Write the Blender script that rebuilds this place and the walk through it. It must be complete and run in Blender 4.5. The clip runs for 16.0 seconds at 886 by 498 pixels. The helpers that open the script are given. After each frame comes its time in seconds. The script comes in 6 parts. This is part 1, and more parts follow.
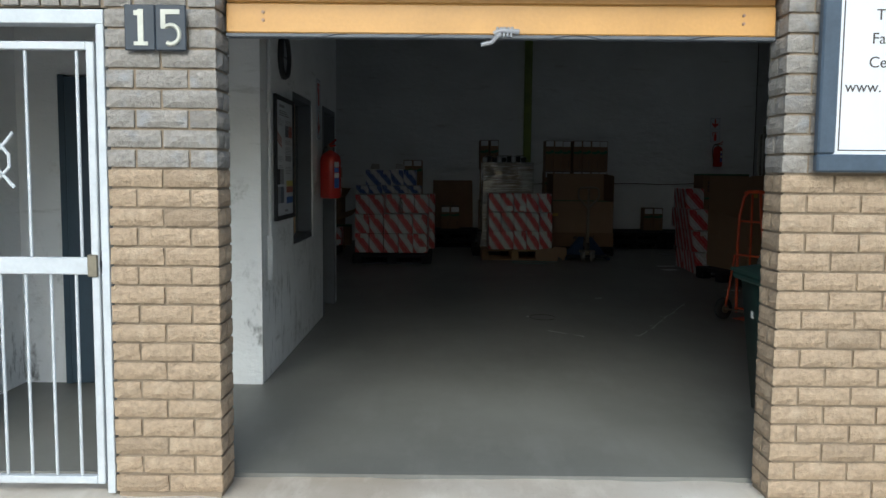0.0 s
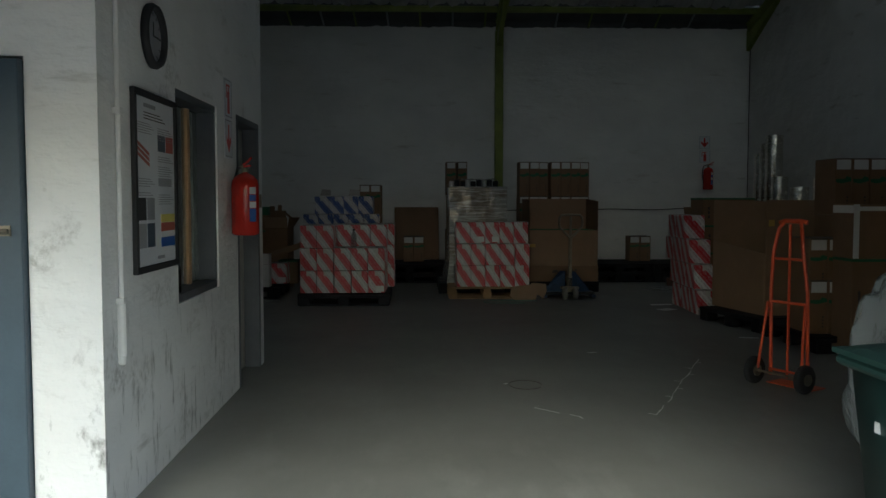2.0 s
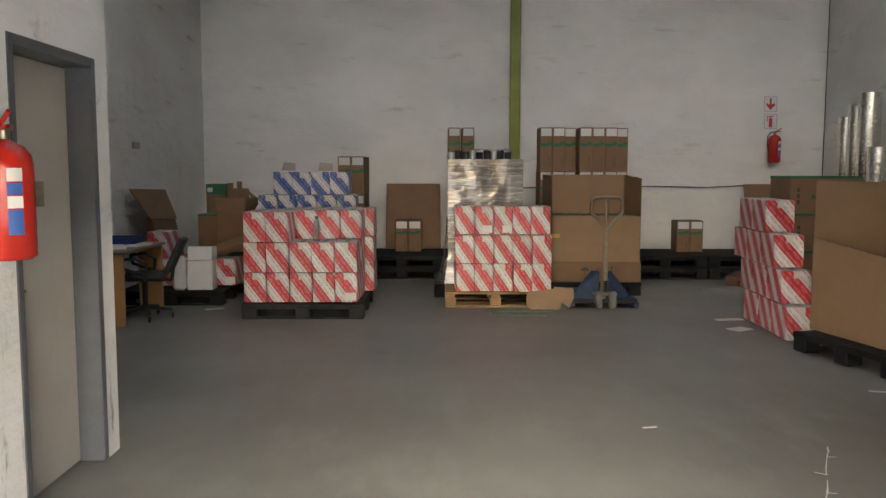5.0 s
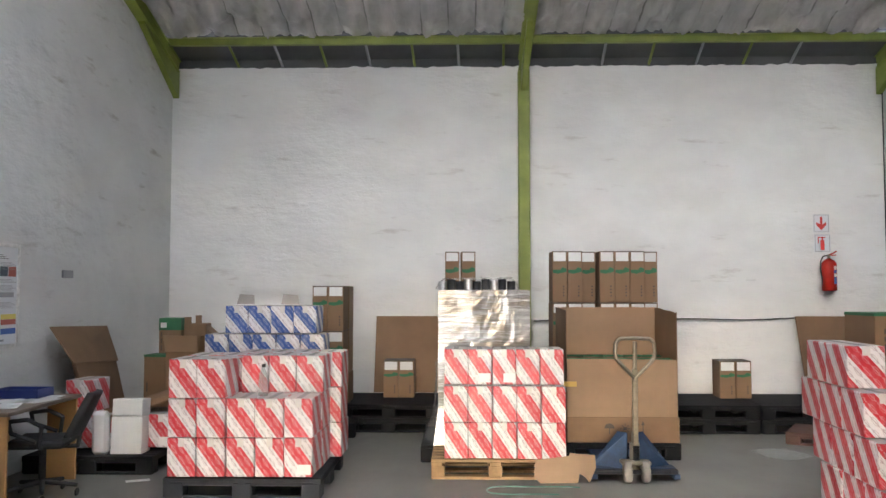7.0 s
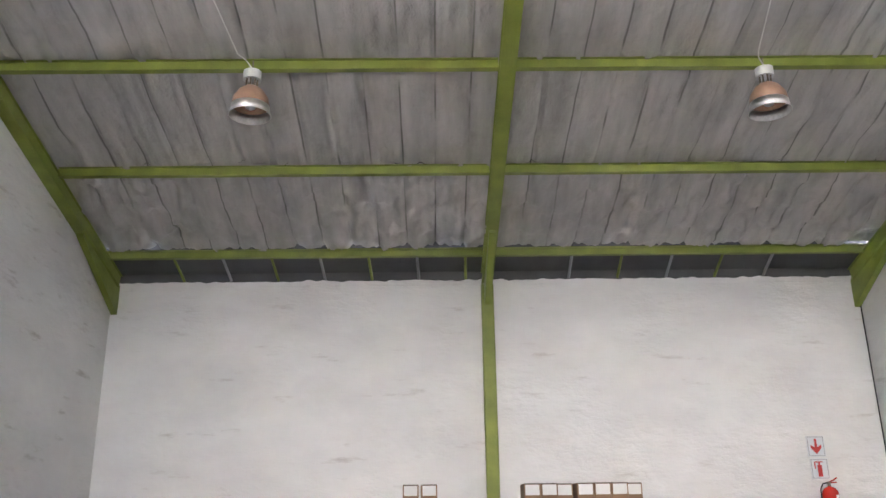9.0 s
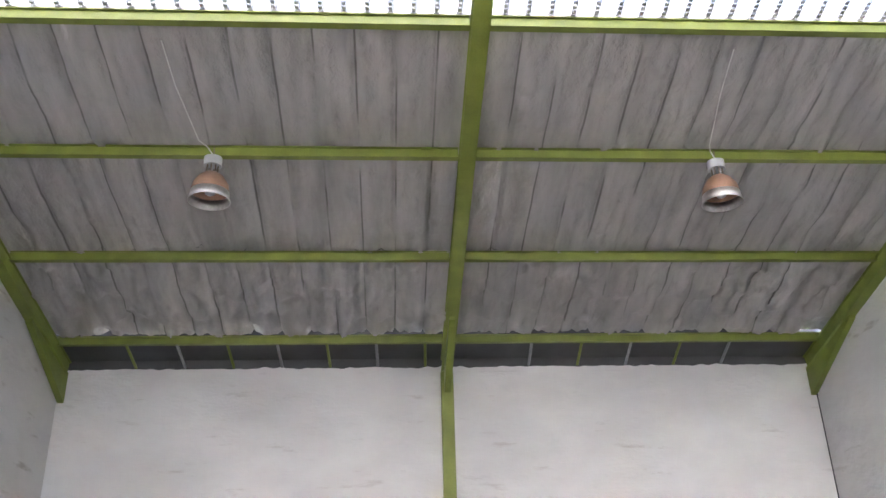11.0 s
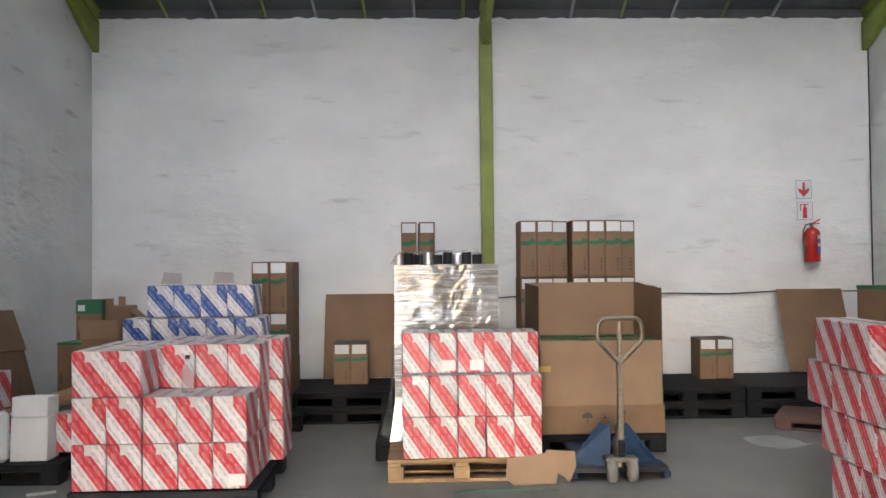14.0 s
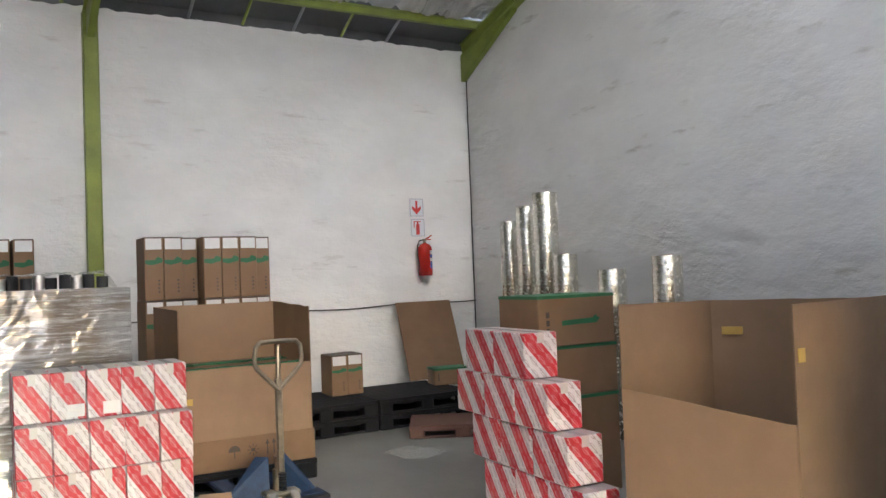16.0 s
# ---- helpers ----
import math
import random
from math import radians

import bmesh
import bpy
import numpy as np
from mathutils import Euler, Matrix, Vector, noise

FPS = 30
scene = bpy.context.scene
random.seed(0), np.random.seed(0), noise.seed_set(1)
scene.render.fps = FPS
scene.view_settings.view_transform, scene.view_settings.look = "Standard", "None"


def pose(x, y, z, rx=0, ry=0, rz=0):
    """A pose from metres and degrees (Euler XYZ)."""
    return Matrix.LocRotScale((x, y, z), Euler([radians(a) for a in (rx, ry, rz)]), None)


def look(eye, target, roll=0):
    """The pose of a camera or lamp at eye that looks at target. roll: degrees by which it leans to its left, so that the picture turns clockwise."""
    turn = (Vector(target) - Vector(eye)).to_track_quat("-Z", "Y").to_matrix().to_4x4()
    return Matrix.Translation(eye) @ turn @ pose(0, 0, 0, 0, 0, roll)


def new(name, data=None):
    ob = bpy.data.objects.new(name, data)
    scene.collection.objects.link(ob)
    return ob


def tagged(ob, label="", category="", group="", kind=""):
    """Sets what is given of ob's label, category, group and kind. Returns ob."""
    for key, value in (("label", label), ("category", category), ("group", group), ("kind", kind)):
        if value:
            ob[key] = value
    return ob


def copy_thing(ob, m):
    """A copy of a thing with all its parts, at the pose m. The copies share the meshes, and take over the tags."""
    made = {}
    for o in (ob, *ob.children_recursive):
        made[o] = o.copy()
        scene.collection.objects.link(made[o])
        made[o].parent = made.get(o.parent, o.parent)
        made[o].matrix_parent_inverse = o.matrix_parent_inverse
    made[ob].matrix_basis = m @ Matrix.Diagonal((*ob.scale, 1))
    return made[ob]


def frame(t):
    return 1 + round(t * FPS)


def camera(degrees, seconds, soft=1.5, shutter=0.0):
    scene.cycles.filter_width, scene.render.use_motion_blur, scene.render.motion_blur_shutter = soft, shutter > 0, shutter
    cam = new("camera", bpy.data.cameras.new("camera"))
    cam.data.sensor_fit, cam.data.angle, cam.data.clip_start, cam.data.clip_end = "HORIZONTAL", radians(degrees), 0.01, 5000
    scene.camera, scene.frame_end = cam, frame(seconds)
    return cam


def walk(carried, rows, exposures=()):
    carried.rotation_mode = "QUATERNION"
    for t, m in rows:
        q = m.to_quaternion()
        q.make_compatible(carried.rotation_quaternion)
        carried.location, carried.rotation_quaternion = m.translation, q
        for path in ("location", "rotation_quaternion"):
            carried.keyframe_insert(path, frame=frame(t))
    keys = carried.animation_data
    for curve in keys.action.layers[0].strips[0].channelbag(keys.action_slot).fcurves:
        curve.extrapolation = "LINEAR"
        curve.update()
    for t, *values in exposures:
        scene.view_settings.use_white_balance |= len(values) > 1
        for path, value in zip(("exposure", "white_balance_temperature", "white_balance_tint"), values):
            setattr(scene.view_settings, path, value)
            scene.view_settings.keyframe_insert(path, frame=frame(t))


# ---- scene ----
cam = camera(56.4, 16.0)
PATH = [
    (0, (1.239, -3.578, 1.429), (1.232, -1.586, 1.252), 0.5),
    (0.5, (1.26, -3.269, 1.432), (1.273, -1.276, 1.265), 0.3),
    (1, (1.29, -2.813, 1.428), (1.337, -0.819, 1.282), 0.1),
    (1.5, (1.328, -2.247, 1.437), (1.385, -0.253, 1.301), 0.2),
    (2, (1.374, -1.687, 1.45), (1.438, 0.309, 1.334), 0.0),
    (2.5, (1.43, -1.123, 1.451), (1.492, 0.872, 1.329), 0.1),
    (3, (1.46, -0.557, 1.465), (1.409, 1.436, 1.303), -0.1),
    (3.5, (1.524, -0.063, 1.48), (1.409, 1.924, 1.282), -0.4),
    (4, (1.663, 0.386, 1.523), (1.609, 2.374, 1.309), 0.5),
    (4.2, (1.692, 0.562, 1.532), (1.677, 2.55, 1.314), 0.9),
    (6.3, (2.012, 2.415, 1.595), (2.02, 4.415, 1.591), -0.5),
    (6.5, (2.073, 2.613, 1.621), (2.056, 4.612, 1.661), -0.3),
    (7, (2.141, 3.072, 1.647), (2.091, 5.069, 1.753), -0.0),
    (7.5, (2.154, 3.496, 1.65), (2.119, 5.49, 1.801), -0.0),
    (8, (2.195, 3.812, 1.671), (2.152, 5.794, 1.935), 0.5),
    (8.5, (2.224, 3.928, 1.718), (2.188, 5.879, 2.159), 0.1),
    (9, (2.248, 3.928, 1.811), (2.276, 5.83, 2.429), -0.8),
    (9.5, (2.219, 3.903, 1.846), (2.316, 5.748, 2.613), -1.5),
    (9.7, (2.213, 3.915, 1.85), (2.329, 5.733, 2.677), -2.0),
    (12, (2.291, 3.963, 1.826), (2.42, 5.828, 2.539), -1.1),
    (12.5, (2.263, 3.994, 1.783), (2.394, 5.926, 2.286), -0.7),
    (13, (2.216, 4.011, 1.722), (2.343, 5.984, 2.025), -0.2),
    (13.5, (2.182, 4.044, 1.681), (2.285, 6.036, 1.821), -0.2),
    (14, (2.097, 4.078, 1.657), (2.158, 6.077, 1.7), -0.6),
    (14.5, (2.039, 4.186, 1.623), (2.164, 6.182, 1.637), -1.0),
    (15, (1.957, 4.376, 1.644), (2.362, 6.334, 1.692), -1.0),
    (15.5, (1.851, 4.533, 1.662), (2.586, 6.392, 1.722), -1.9),
    (16, (1.693, 4.677, 1.676), (2.702, 6.402, 1.738), -2.2),
]
walk(cam, [(t, look(eye, target, roll)) for t, eye, target, roll in PATH],
     exposures=[(0.0, 0.22, 5450, 0), (1.0, 0.28, 5500, -2), (1.5, 0.6, 5600, -3), (2.0, 1.1, 5600, -4), (2.5, 1.95, 5900, 0), (3.0, 2.38, 6250, 3), (3.5, 2.5, 6650, 6), (4.2, 3.1, 6800, 9), (6.3, 5.2, 6100, 11), (8.0, 5.3, 6100, 11),
                (9.5, 5.45, 6300, 16), (12.0, 5.3, 5950, 15), (14.0, 5.12, 5950, 12), (16.0, 5.12, 6100, 12)])

# ---- world, sun, large lights ----
SUN_EL, SUN_AZ = 35, 188
world = bpy.data.worlds.new("world")
scene.world = world
world.use_nodes = True
sky = world.node_tree.nodes.new("ShaderNodeTexSky")
sky.sky_type, sky.sun_disc = "NISHITA", False
sky.sun_elevation, sky.sun_rotation = radians(SUN_EL), radians(SUN_AZ)
sky.air_density, sky.dust_density, sky.ozone_density = 1.0, 4.0, 1.0
back = world.node_tree.nodes["Background"]
back.inputs["Strength"].default_value = 0.15
world.node_tree.links.new(sky.outputs["Color"], back.inputs["Color"])


def sun_lamp():
    data = bpy.data.lights.new("sun", "SUN")
    data.energy, data.angle, data.color = 1.5, radians(40), (1.0, 0.96, 0.9)
    ob = new("sun", data)
    a, e = radians(SUN_AZ), radians(SUN_EL)
    eye = Vector((math.sin(a) * math.cos(e), math.cos(a) * math.cos(e), math.sin(e))) * 30
    ob.matrix_world = look(eye, (0, 0, 0))


sun_lamp()

# The plan: garage front at y = 0, back wall at y = 14.5, office block with its wall at x = 0.
XL, XR, YB, YF = -1.96, 7.93, 14.5, 0.0
RIDGE_Y, SLOPE = 7.25, 0.274


def roof_z(y):
    """Underside of the purlins."""
    return 4.85 + SLOPE * (YB - y if y > RIDGE_Y else y - 0.0)


PURLINS = [14.0, 12.38, 10.85, 9.4, 7.9]


def skylight_lamp(y0, y1, power):
    ym = (y0 + y1) / 2
    data = bpy.data.lights.new("skylight_daylight", "AREA")
    data.shape, data.size, data.size_y = "RECTANGLE", XR - XL - 0.3, abs(y1 - y0) - 0.1
    data.energy, data.color = power, (0.95, 0.98, 1.0)
    ob = new("skylight_daylight", data)
    ob.location = ((XL + XR) / 2, ym, roof_z(ym) + 0.32)
    ob.rotation_euler = (math.atan(-SLOPE if ym > RIDGE_Y else SLOPE), 0, 0)


skylight_lamp(PURLINS[4], PURLINS[3], 9)
# added lamp over the unseen south slope, stronger, to light the back wall
skylight_lamp(14.5 - PURLINS[3], 14.5 - PURLINS[4], 28)


# ---- materials ----
class Nodes:
    """A thin wrapper to write node trees in few lines."""

    def __init__(self, name):
        self.mat = bpy.data.materials.new(name)
        self.mat.use_nodes = True
        self.tree = self.mat.node_tree
        self.bsdf = self.tree.nodes["Principled BSDF"]

    def add(self, kind, **inputs):
        node = self.tree.nodes.new(kind)
        for key, value in inputs.items():
            self.put(node.inputs[key.replace("_", " ")], value)
        return node

    def put(self, socket, value):
        if isinstance(value, bpy.types.NodeSocket):
            self.tree.links.new(value, socket)
        else:
            socket.default_value = value

    def math(self, op, a, b=0.0, c=0.0):
        node = self.tree.nodes.new("ShaderNodeMath")
        node.operation = op
        for socket, value in zip(node.inputs, (a, b, c)):
            self.put(socket, value)
        return node.outputs[0]

    def mix(self, f, a, b):
        node = self.tree.nodes.new("ShaderNodeMix")
        node.data_type = "RGBA"
        self.put(node.inputs[0], f)
        self.put(node.inputs[6], a if isinstance(a, bpy.types.NodeSocket) else (*a, 1))
        self.put(node.inputs[7], b if isinstance(b, bpy.types.NodeSocket) else (*b, 1))
        return node.outputs[2]

    def coord(self, which="Object"):
        return self.add("ShaderNodeTexCoord").outputs[which]

    def scaled(self, vector, scale):
        node = self.add("ShaderNodeMapping", Vector=vector)
        node.inputs["Scale"].default_value = scale
        return node.outputs[0]

    def noise(self, vector, scale, detail=3.0, rough=0.55):
        return self.add("ShaderNodeTexNoise", Vector=vector, Scale=scale, Detail=detail, Roughness=rough).outputs["Fac"]

    def ramp(self, value, lo, hi):
        node = self.add("ShaderNodeMapRange", Value=value)
        node.inputs["From Min"].default_value, node.inputs["From Max"].default_value = lo, hi
        return node.outputs[0]

    def bump(self, height, strength, distance):
        node = self.add("ShaderNodeBump", Height=height, Strength=strength, Distance=distance)
        self.put(self.bsdf.inputs["Normal"], node.outputs[0])

    def done(self, color=None, rough=0.6, metal=0.0):
        if color is not None:
            self.put(self.bsdf.inputs["Base Color"], color if isinstance(color, bpy.types.NodeSocket) else (*color, 1))
        self.put(self.bsdf.inputs["Roughness"], rough)
        self.bsdf.inputs["Metallic"].default_value = metal
        return self.mat


def worn(name, color, dark=0.75, scale=6.0, rough=0.6, metal=0.0, bump=0.15, grain=60.0, dist=0.004, spread=0.0):
    """Paint, plastic, board: two scales of mottling, a fine bump, and some change from piece to piece."""
    n = Nodes(name)
    p = n.coord()
    big, small = n.noise(p, scale), n.noise(p, grain, 2.0)
    f = n.math("MULTIPLY_ADD", big, 0.7, n.math("MULTIPLY", small, 0.3))
    col = n.mix(n.ramp(f, 0.3, 0.7), [c * dark for c in color], color)
    if spread:
        rnd = n.add("ShaderNodeObjectInfo").outputs["Random"]
        col = n.mix(n.math("MULTIPLY", rnd, spread), col, [c * 0.55 for c in color])
    if bump:
        n.bump(small, bump, dist)
    return n.done(col, rough, metal)


def plaster(name, color, dirt, dirt_amount, lumps=0.5, low_dirt=0.0, swell=0.0):
    """Painted, bagged brickwork: uneven courses show through, with scuffs and grey stains."""
    n = Nodes(name)
    p = n.add("ShaderNodeNewGeometry").outputs["Position"]
    flat = n.scaled(p, (0.55, 0.55, 2.6))
    cloud = n.noise(n.scaled(p, (0.9, 0.9, 1.6)), 1.0, 4.0)
    streak = n.noise(flat, 2.4, 6.0, 0.62)
    fine = n.noise(p, 45, 3.0)
    mid = n.noise(n.scaled(p, (1, 1, 2.0)), 7.0, 3.0)
    col = n.mix(n.ramp(cloud, 0.35, 0.72), color, [c * 0.86 for c in color])
    col = n.mix(n.math("MULTIPLY", n.ramp(streak, 0.62, 0.74), dirt_amount), col, dirt)
    if low_dirt:
        z = n.add("ShaderNodeSeparateXYZ", Vector=p).outputs[2]
        scr = n.noise(n.scaled(p, (1.0, 2.4, 0.55)), 5.0, 8.0, 0.72)
        band = n.math("MULTIPLY", n.ramp(z, 1.15, 0.35), n.ramp(scr, 0.55, 0.68))
        col = n.mix(n.math("MULTIPLY", band, low_dirt), col, (0.13, 0.125, 0.11))
        blot = n.math("MULTIPLY", n.ramp(n.noise(n.scaled(p, (1.0, 0.9, 1.3)), 1.7, 7.0, 0.68), 0.56, 0.68), n.ramp(n.noise(p, 26, 5.0, 0.7), 0.42, 0.6))
        col = n.mix(n.math("MULTIPLY", blot, 0.6), col, (0.24, 0.225, 0.19))
    h = n.math("ADD", n.math("MULTIPLY", streak, 0.5), n.math("ADD", n.math("MULTIPLY", mid, 0.6), n.math("MULTIPLY", fine, 0.16)))
    if swell:
        broad = n.noise(n.scaled(p, (1.0, 1.0, 1.7)), 2.6, 5.0, 0.55)
        patch = n.ramp(n.noise(p, 0.7, 3.0), 0.42, 0.62)
        h = n.math("ADD", h, n.math("MULTIPLY", n.math("MULTIPLY", broad, patch), swell))
    n.bump(h, lumps, 0.035)
    return n.done(col, 0.75)


def brick_material(name, color, tint):
    n = Nodes(name)
    p = n.coord()
    rnd = n.add("ShaderNodeObjectInfo").outputs["Random"]
    off = n.add("ShaderNodeVectorMath", Vector=p)
    n.put(off.inputs[1], n.add("ShaderNodeCombineXYZ", X=n.math("MULTIPLY", rnd, 37.0)).outputs[0])
    q = off.outputs[0]
    rough = n.noise(q, 38, 5.0, 0.7)
    spots = n.noise(q, 9, 3.0)
    col = n.mix(n.ramp(rough, 0.3, 0.7), [c * 0.62 for c in color], color)
    col = n.mix(n.math("MULTIPLY", n.ramp(spots, 0.55, 0.75), 0.5), col, tint)
    col = n.mix(n.math("MULTIPLY", n.ramp(rnd, 0.86, 1.0), 0.5), col, [c * 0.45 for c in color])
    n.bump(n.math("ADD", rough, n.math("MULTIPLY", n.noise(q, 110, 2.0), 0.4)), 0.9, 0.012)
    return n.done(col, 0.85)


def concrete(name, color, dark, rough=0.55):
    n = Nodes(name)
    p = n.add("ShaderNodeNewGeometry").outputs["Position"]
    big, mid, fine = n.noise(p, 0.6, 5.0), n.noise(n.scaled(p, (1, 0.35, 1)), 3.0, 6.0, 0.65), n.noise(p, 70, 3.0)
    col = n.mix(n.ramp(big, 0.3, 0.7), dark, color)
    col = n.mix(n.math("MULTIPLY", n.ramp(mid, 0.5, 0.72), 0.45), col, [c * 1.3 for c in color])
    col = n.mix(n.math("MULTIPLY", n.ramp(fine, 0.62, 0.75), 0.3), col, [c * 0.6 for c in dark])
    crack = n.add("ShaderNodeTexVoronoi", Vector=p, Scale=0.33)
    crack.feature = "DISTANCE_TO_EDGE"
    n.bump(n.math("ADD", n.math("MULTIPLY", mid, 0.5), n.math("MULTIPLY", fine, 0.3)), 0.12, 0.01)
    return n.done(col, n.math("MULTIPLY_ADD", mid, 0.25, rough - 0.12))


def striped_card(name, color, w, h):
    """Glossy white carton with slanting bands of colour and rows of small oval marks."""
    n = Nodes(name)
    uv = n.add("ShaderNodeSeparateXYZ", Vector=n.coord("UV"))
    u, v = uv.outputs[0], uv.outputs[1]
    rnd = n.add("ShaderNodeObjectInfo").outputs["Random"]
    turned = n.math("MULTIPLY", n.math("GREATER_THAN", rnd, 0.8), 0.37)
    s = n.math("ADD", n.math("ADD", n.math("DIVIDE", u, w), n.math("DIVIDE", v, h)), n.math("ADD", turned, n.math("MULTIPLY_ADD", rnd, 0.12, 0.16)))
    f = n.math("FRACT", s)
    band = n.math("LESS_THAN", f, 0.52)
    # rows of ovals: two rows in each band, shifted from row to row
    rows = n.math("MULTIPLY", s, 4.0)
    q = n.math("SUBTRACT", n.math("FRACT", rows), 0.5)
    shift = n.math("MULTIPLY", n.math("FLOOR", rows), 0.37)
    r = n.math("SUBTRACT", n.math("FRACT", n.math("ADD", n.math("DIVIDE", n.math("SUBTRACT", u, n.math("MULTIPLY", v, 0.25)), 0.085), shift)), 0.5)
    e = n.math("ADD", n.math("POWER", n.math("DIVIDE", q, 0.30), 2.0), n.math("POWER", n.math("DIVIDE", r, 0.34), 2.0))
    ring = n.math("MULTIPLY", n.math("LESS_THAN", n.math("ABSOLUTE", n.math("SUBTRACT", e, 0.85)), 0.2), 1.0)
    bar = n.math("MULTIPLY", n.math("LESS_THAN", n.math("ABSOLUTE", q), 0.07), n.math("LESS_THAN", n.math("ABSOLUTE", r), 0.46))
    mark = n.math("MAXIMUM", ring, bar)
    white = (0.62, 0.605, 0.62)
    on_white = n.mix(n.math("MULTIPLY", mark, 0.75), white, (0.30, 0.24, 0.26))
    on_band = n.mix(n.math("MULTIPLY", mark, 0.3), color, white)
    col = n.mix(band, on_white, on_band)
    dust = n.noise(n.coord(), 9.0, 4.0)
    col = n.mix(n.math("MULTIPLY", n.ramp(dust, 0.5, 0.8), 0.22), col, (0.45, 0.42, 0.4))
    n.bump(n.noise(n.coord(), 7.0, 2.0), 0.12, 0.02)
    return n.done(col, 0.42)


def carton_material(name, color):
    n = Nodes(name)
    p = n.coord()
    rnd = n.add("ShaderNodeObjectInfo").outputs["Random"]
    flute = n.noise(n.scaled(p, (160, 160, 3)), 1.0, 2.0)
    cloud = n.noise(p, 4.0, 4.0)
    col = n.mix(n.ramp(cloud, 0.3, 0.75), color, [c * 0.8 for c in color])
    col = n.mix(n.math("MULTIPLY", rnd, 0.35), col, [color[0] * 0.85, color[1] * 0.78, color[2] * 0.7])
    n.bump(n.math("ADD", n.math("MULTIPLY", flute, 0.25), cloud), 0.12, 0.012)
    return n.done(col, 0.7)


def foil(name):
    """Grey roof lining: dusty, crumpled foil."""
    n = Nodes(name)
    p = n.add("ShaderNodeNewGeometry").outputs["Position"]
    long_ = n.noise(n.scaled(p, (3.0, 0.5, 0.5)), 1.6, 5.0, 0.6)
    crum = n.noise(n.scaled(p, (1.0, 0.7, 1.0)), 4.0, 6.0, 0.62)
    col = n.mix(n.ramp(long_, 0.3, 0.7), (0.32, 0.315, 0.31), (0.48, 0.47, 0.465))
    x = n.add("ShaderNodeSeparateXYZ", Vector=p).outputs[0]
    cell = n.math("ABSOLUTE", n.math("SUBTRACT", n.math("FRACT", n.math("MULTIPLY_ADD", n.math("SUBTRACT", x, -1.96), 1 / 0.355, 0.5)), 0.5))
    joint = n.math("MULTIPLY", n.ramp(cell, 0.035, 0.012), n.ramp(n.noise(n.scaled(p, (2.0, 0.6, 0.6)), 1.7, 3.0), 0.42, 0.56))
    col = n.mix(n.math("MULTIPLY", joint, 0.65), col, (0.05, 0.05, 0.05))
    col = n.mix(n.math("MULTIPLY", n.ramp(crum, 0.55, 0.75), 0.4), col, (0.24, 0.225, 0.21))
    n.bump(crum, 0.95, 0.06)
    return n.done(col, 0.55)


def wrap_film(name):
    """Clear stretch film over cartons: brown and white show through, glare on fine, level creases is painted in."""
    n = Nodes(name)
    p = n.coord()
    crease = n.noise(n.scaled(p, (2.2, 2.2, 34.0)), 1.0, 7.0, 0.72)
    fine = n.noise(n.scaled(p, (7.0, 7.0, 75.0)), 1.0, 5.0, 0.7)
    tall = n.noise(n.scaled(p, (10.0, 10.0, 1.2)), 1.0, 4.0, 0.6)
    under = n.noise(n.scaled(p, (1.2, 1.2, 1.6)), 1.3, 3.0)
    col = n.mix(n.ramp(under, 0.44, 0.56), (0.22, 0.185, 0.145), (0.33, 0.33, 0.325))
    # glare along the creases, put into the colour as pale lines
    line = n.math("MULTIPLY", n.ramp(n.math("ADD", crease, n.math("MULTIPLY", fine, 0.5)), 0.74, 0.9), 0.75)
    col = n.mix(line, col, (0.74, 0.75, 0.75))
    n.bump(n.math("ADD", crease, n.math("ADD", n.math("MULTIPLY", fine, 0.45), n.math("MULTIPLY", tall, 0.2))), 1.0, 0.025)
    n.bsdf.inputs["Coat Weight"].default_value = 1.0
    n.bsdf.inputs["Coat Roughness"].default_value = 0.1
    return n.done(col, 0.28, 0.2)


def clear(name, color=(0.9, 0.92, 0.92), see=0.7, rough=0.1):
    n = Nodes(name)
    out = n.tree.nodes["Material Output"]
    mixer = n.add("ShaderNodeMixShader", Fac=see)
    n.put(mixer.inputs[1], n.bsdf.outputs[0])
    n.put(mixer.inputs[2], n.add("ShaderNodeBsdfTransparent", Color=(*color, 1)).outputs[0])
    n.put(out.inputs["Surface"], mixer.outputs[0])
    n.bump(n.noise(n.coord(), 22, 5.0), 0.6, 0.02)
    return n.done(color, rough)


def skylight_material(name):
    n = Nodes(name)
    out = n.tree.nodes["Material Output"]
    mixer = n.add("ShaderNodeMixShader", Fac=0.45)
    n.put(mixer.inputs[1], n.add("ShaderNodeBsdfTranslucent", Color=(0.13, 0.13, 0.128, 1)).outputs[0])
    n.put(mixer.inputs[2], n.add("ShaderNodeBsdfTransparent", Color=(0.085, 0.085, 0.084, 1)).outputs[0])
    n.put(out.inputs["Surface"], mixer.outputs[0])
    return n.mat


def metal(name, color, rough, stripes=0.0):
    n = Nodes(name)
    p = n.coord()
    f = n.noise(p, 30, 4.0)
    col = n.mix(n.ramp(f, 0.3, 0.7), [c * 0.75 for c in color], color)
    if stripes:
        n.bump(n.noise(n.scaled(p, (1, 1, 8)), 3.0, 5.0), stripes, 0.03)
    return n.done(col, n.math("MULTIPLY_ADD", f, 0.25, rough - 0.12), 1.0)


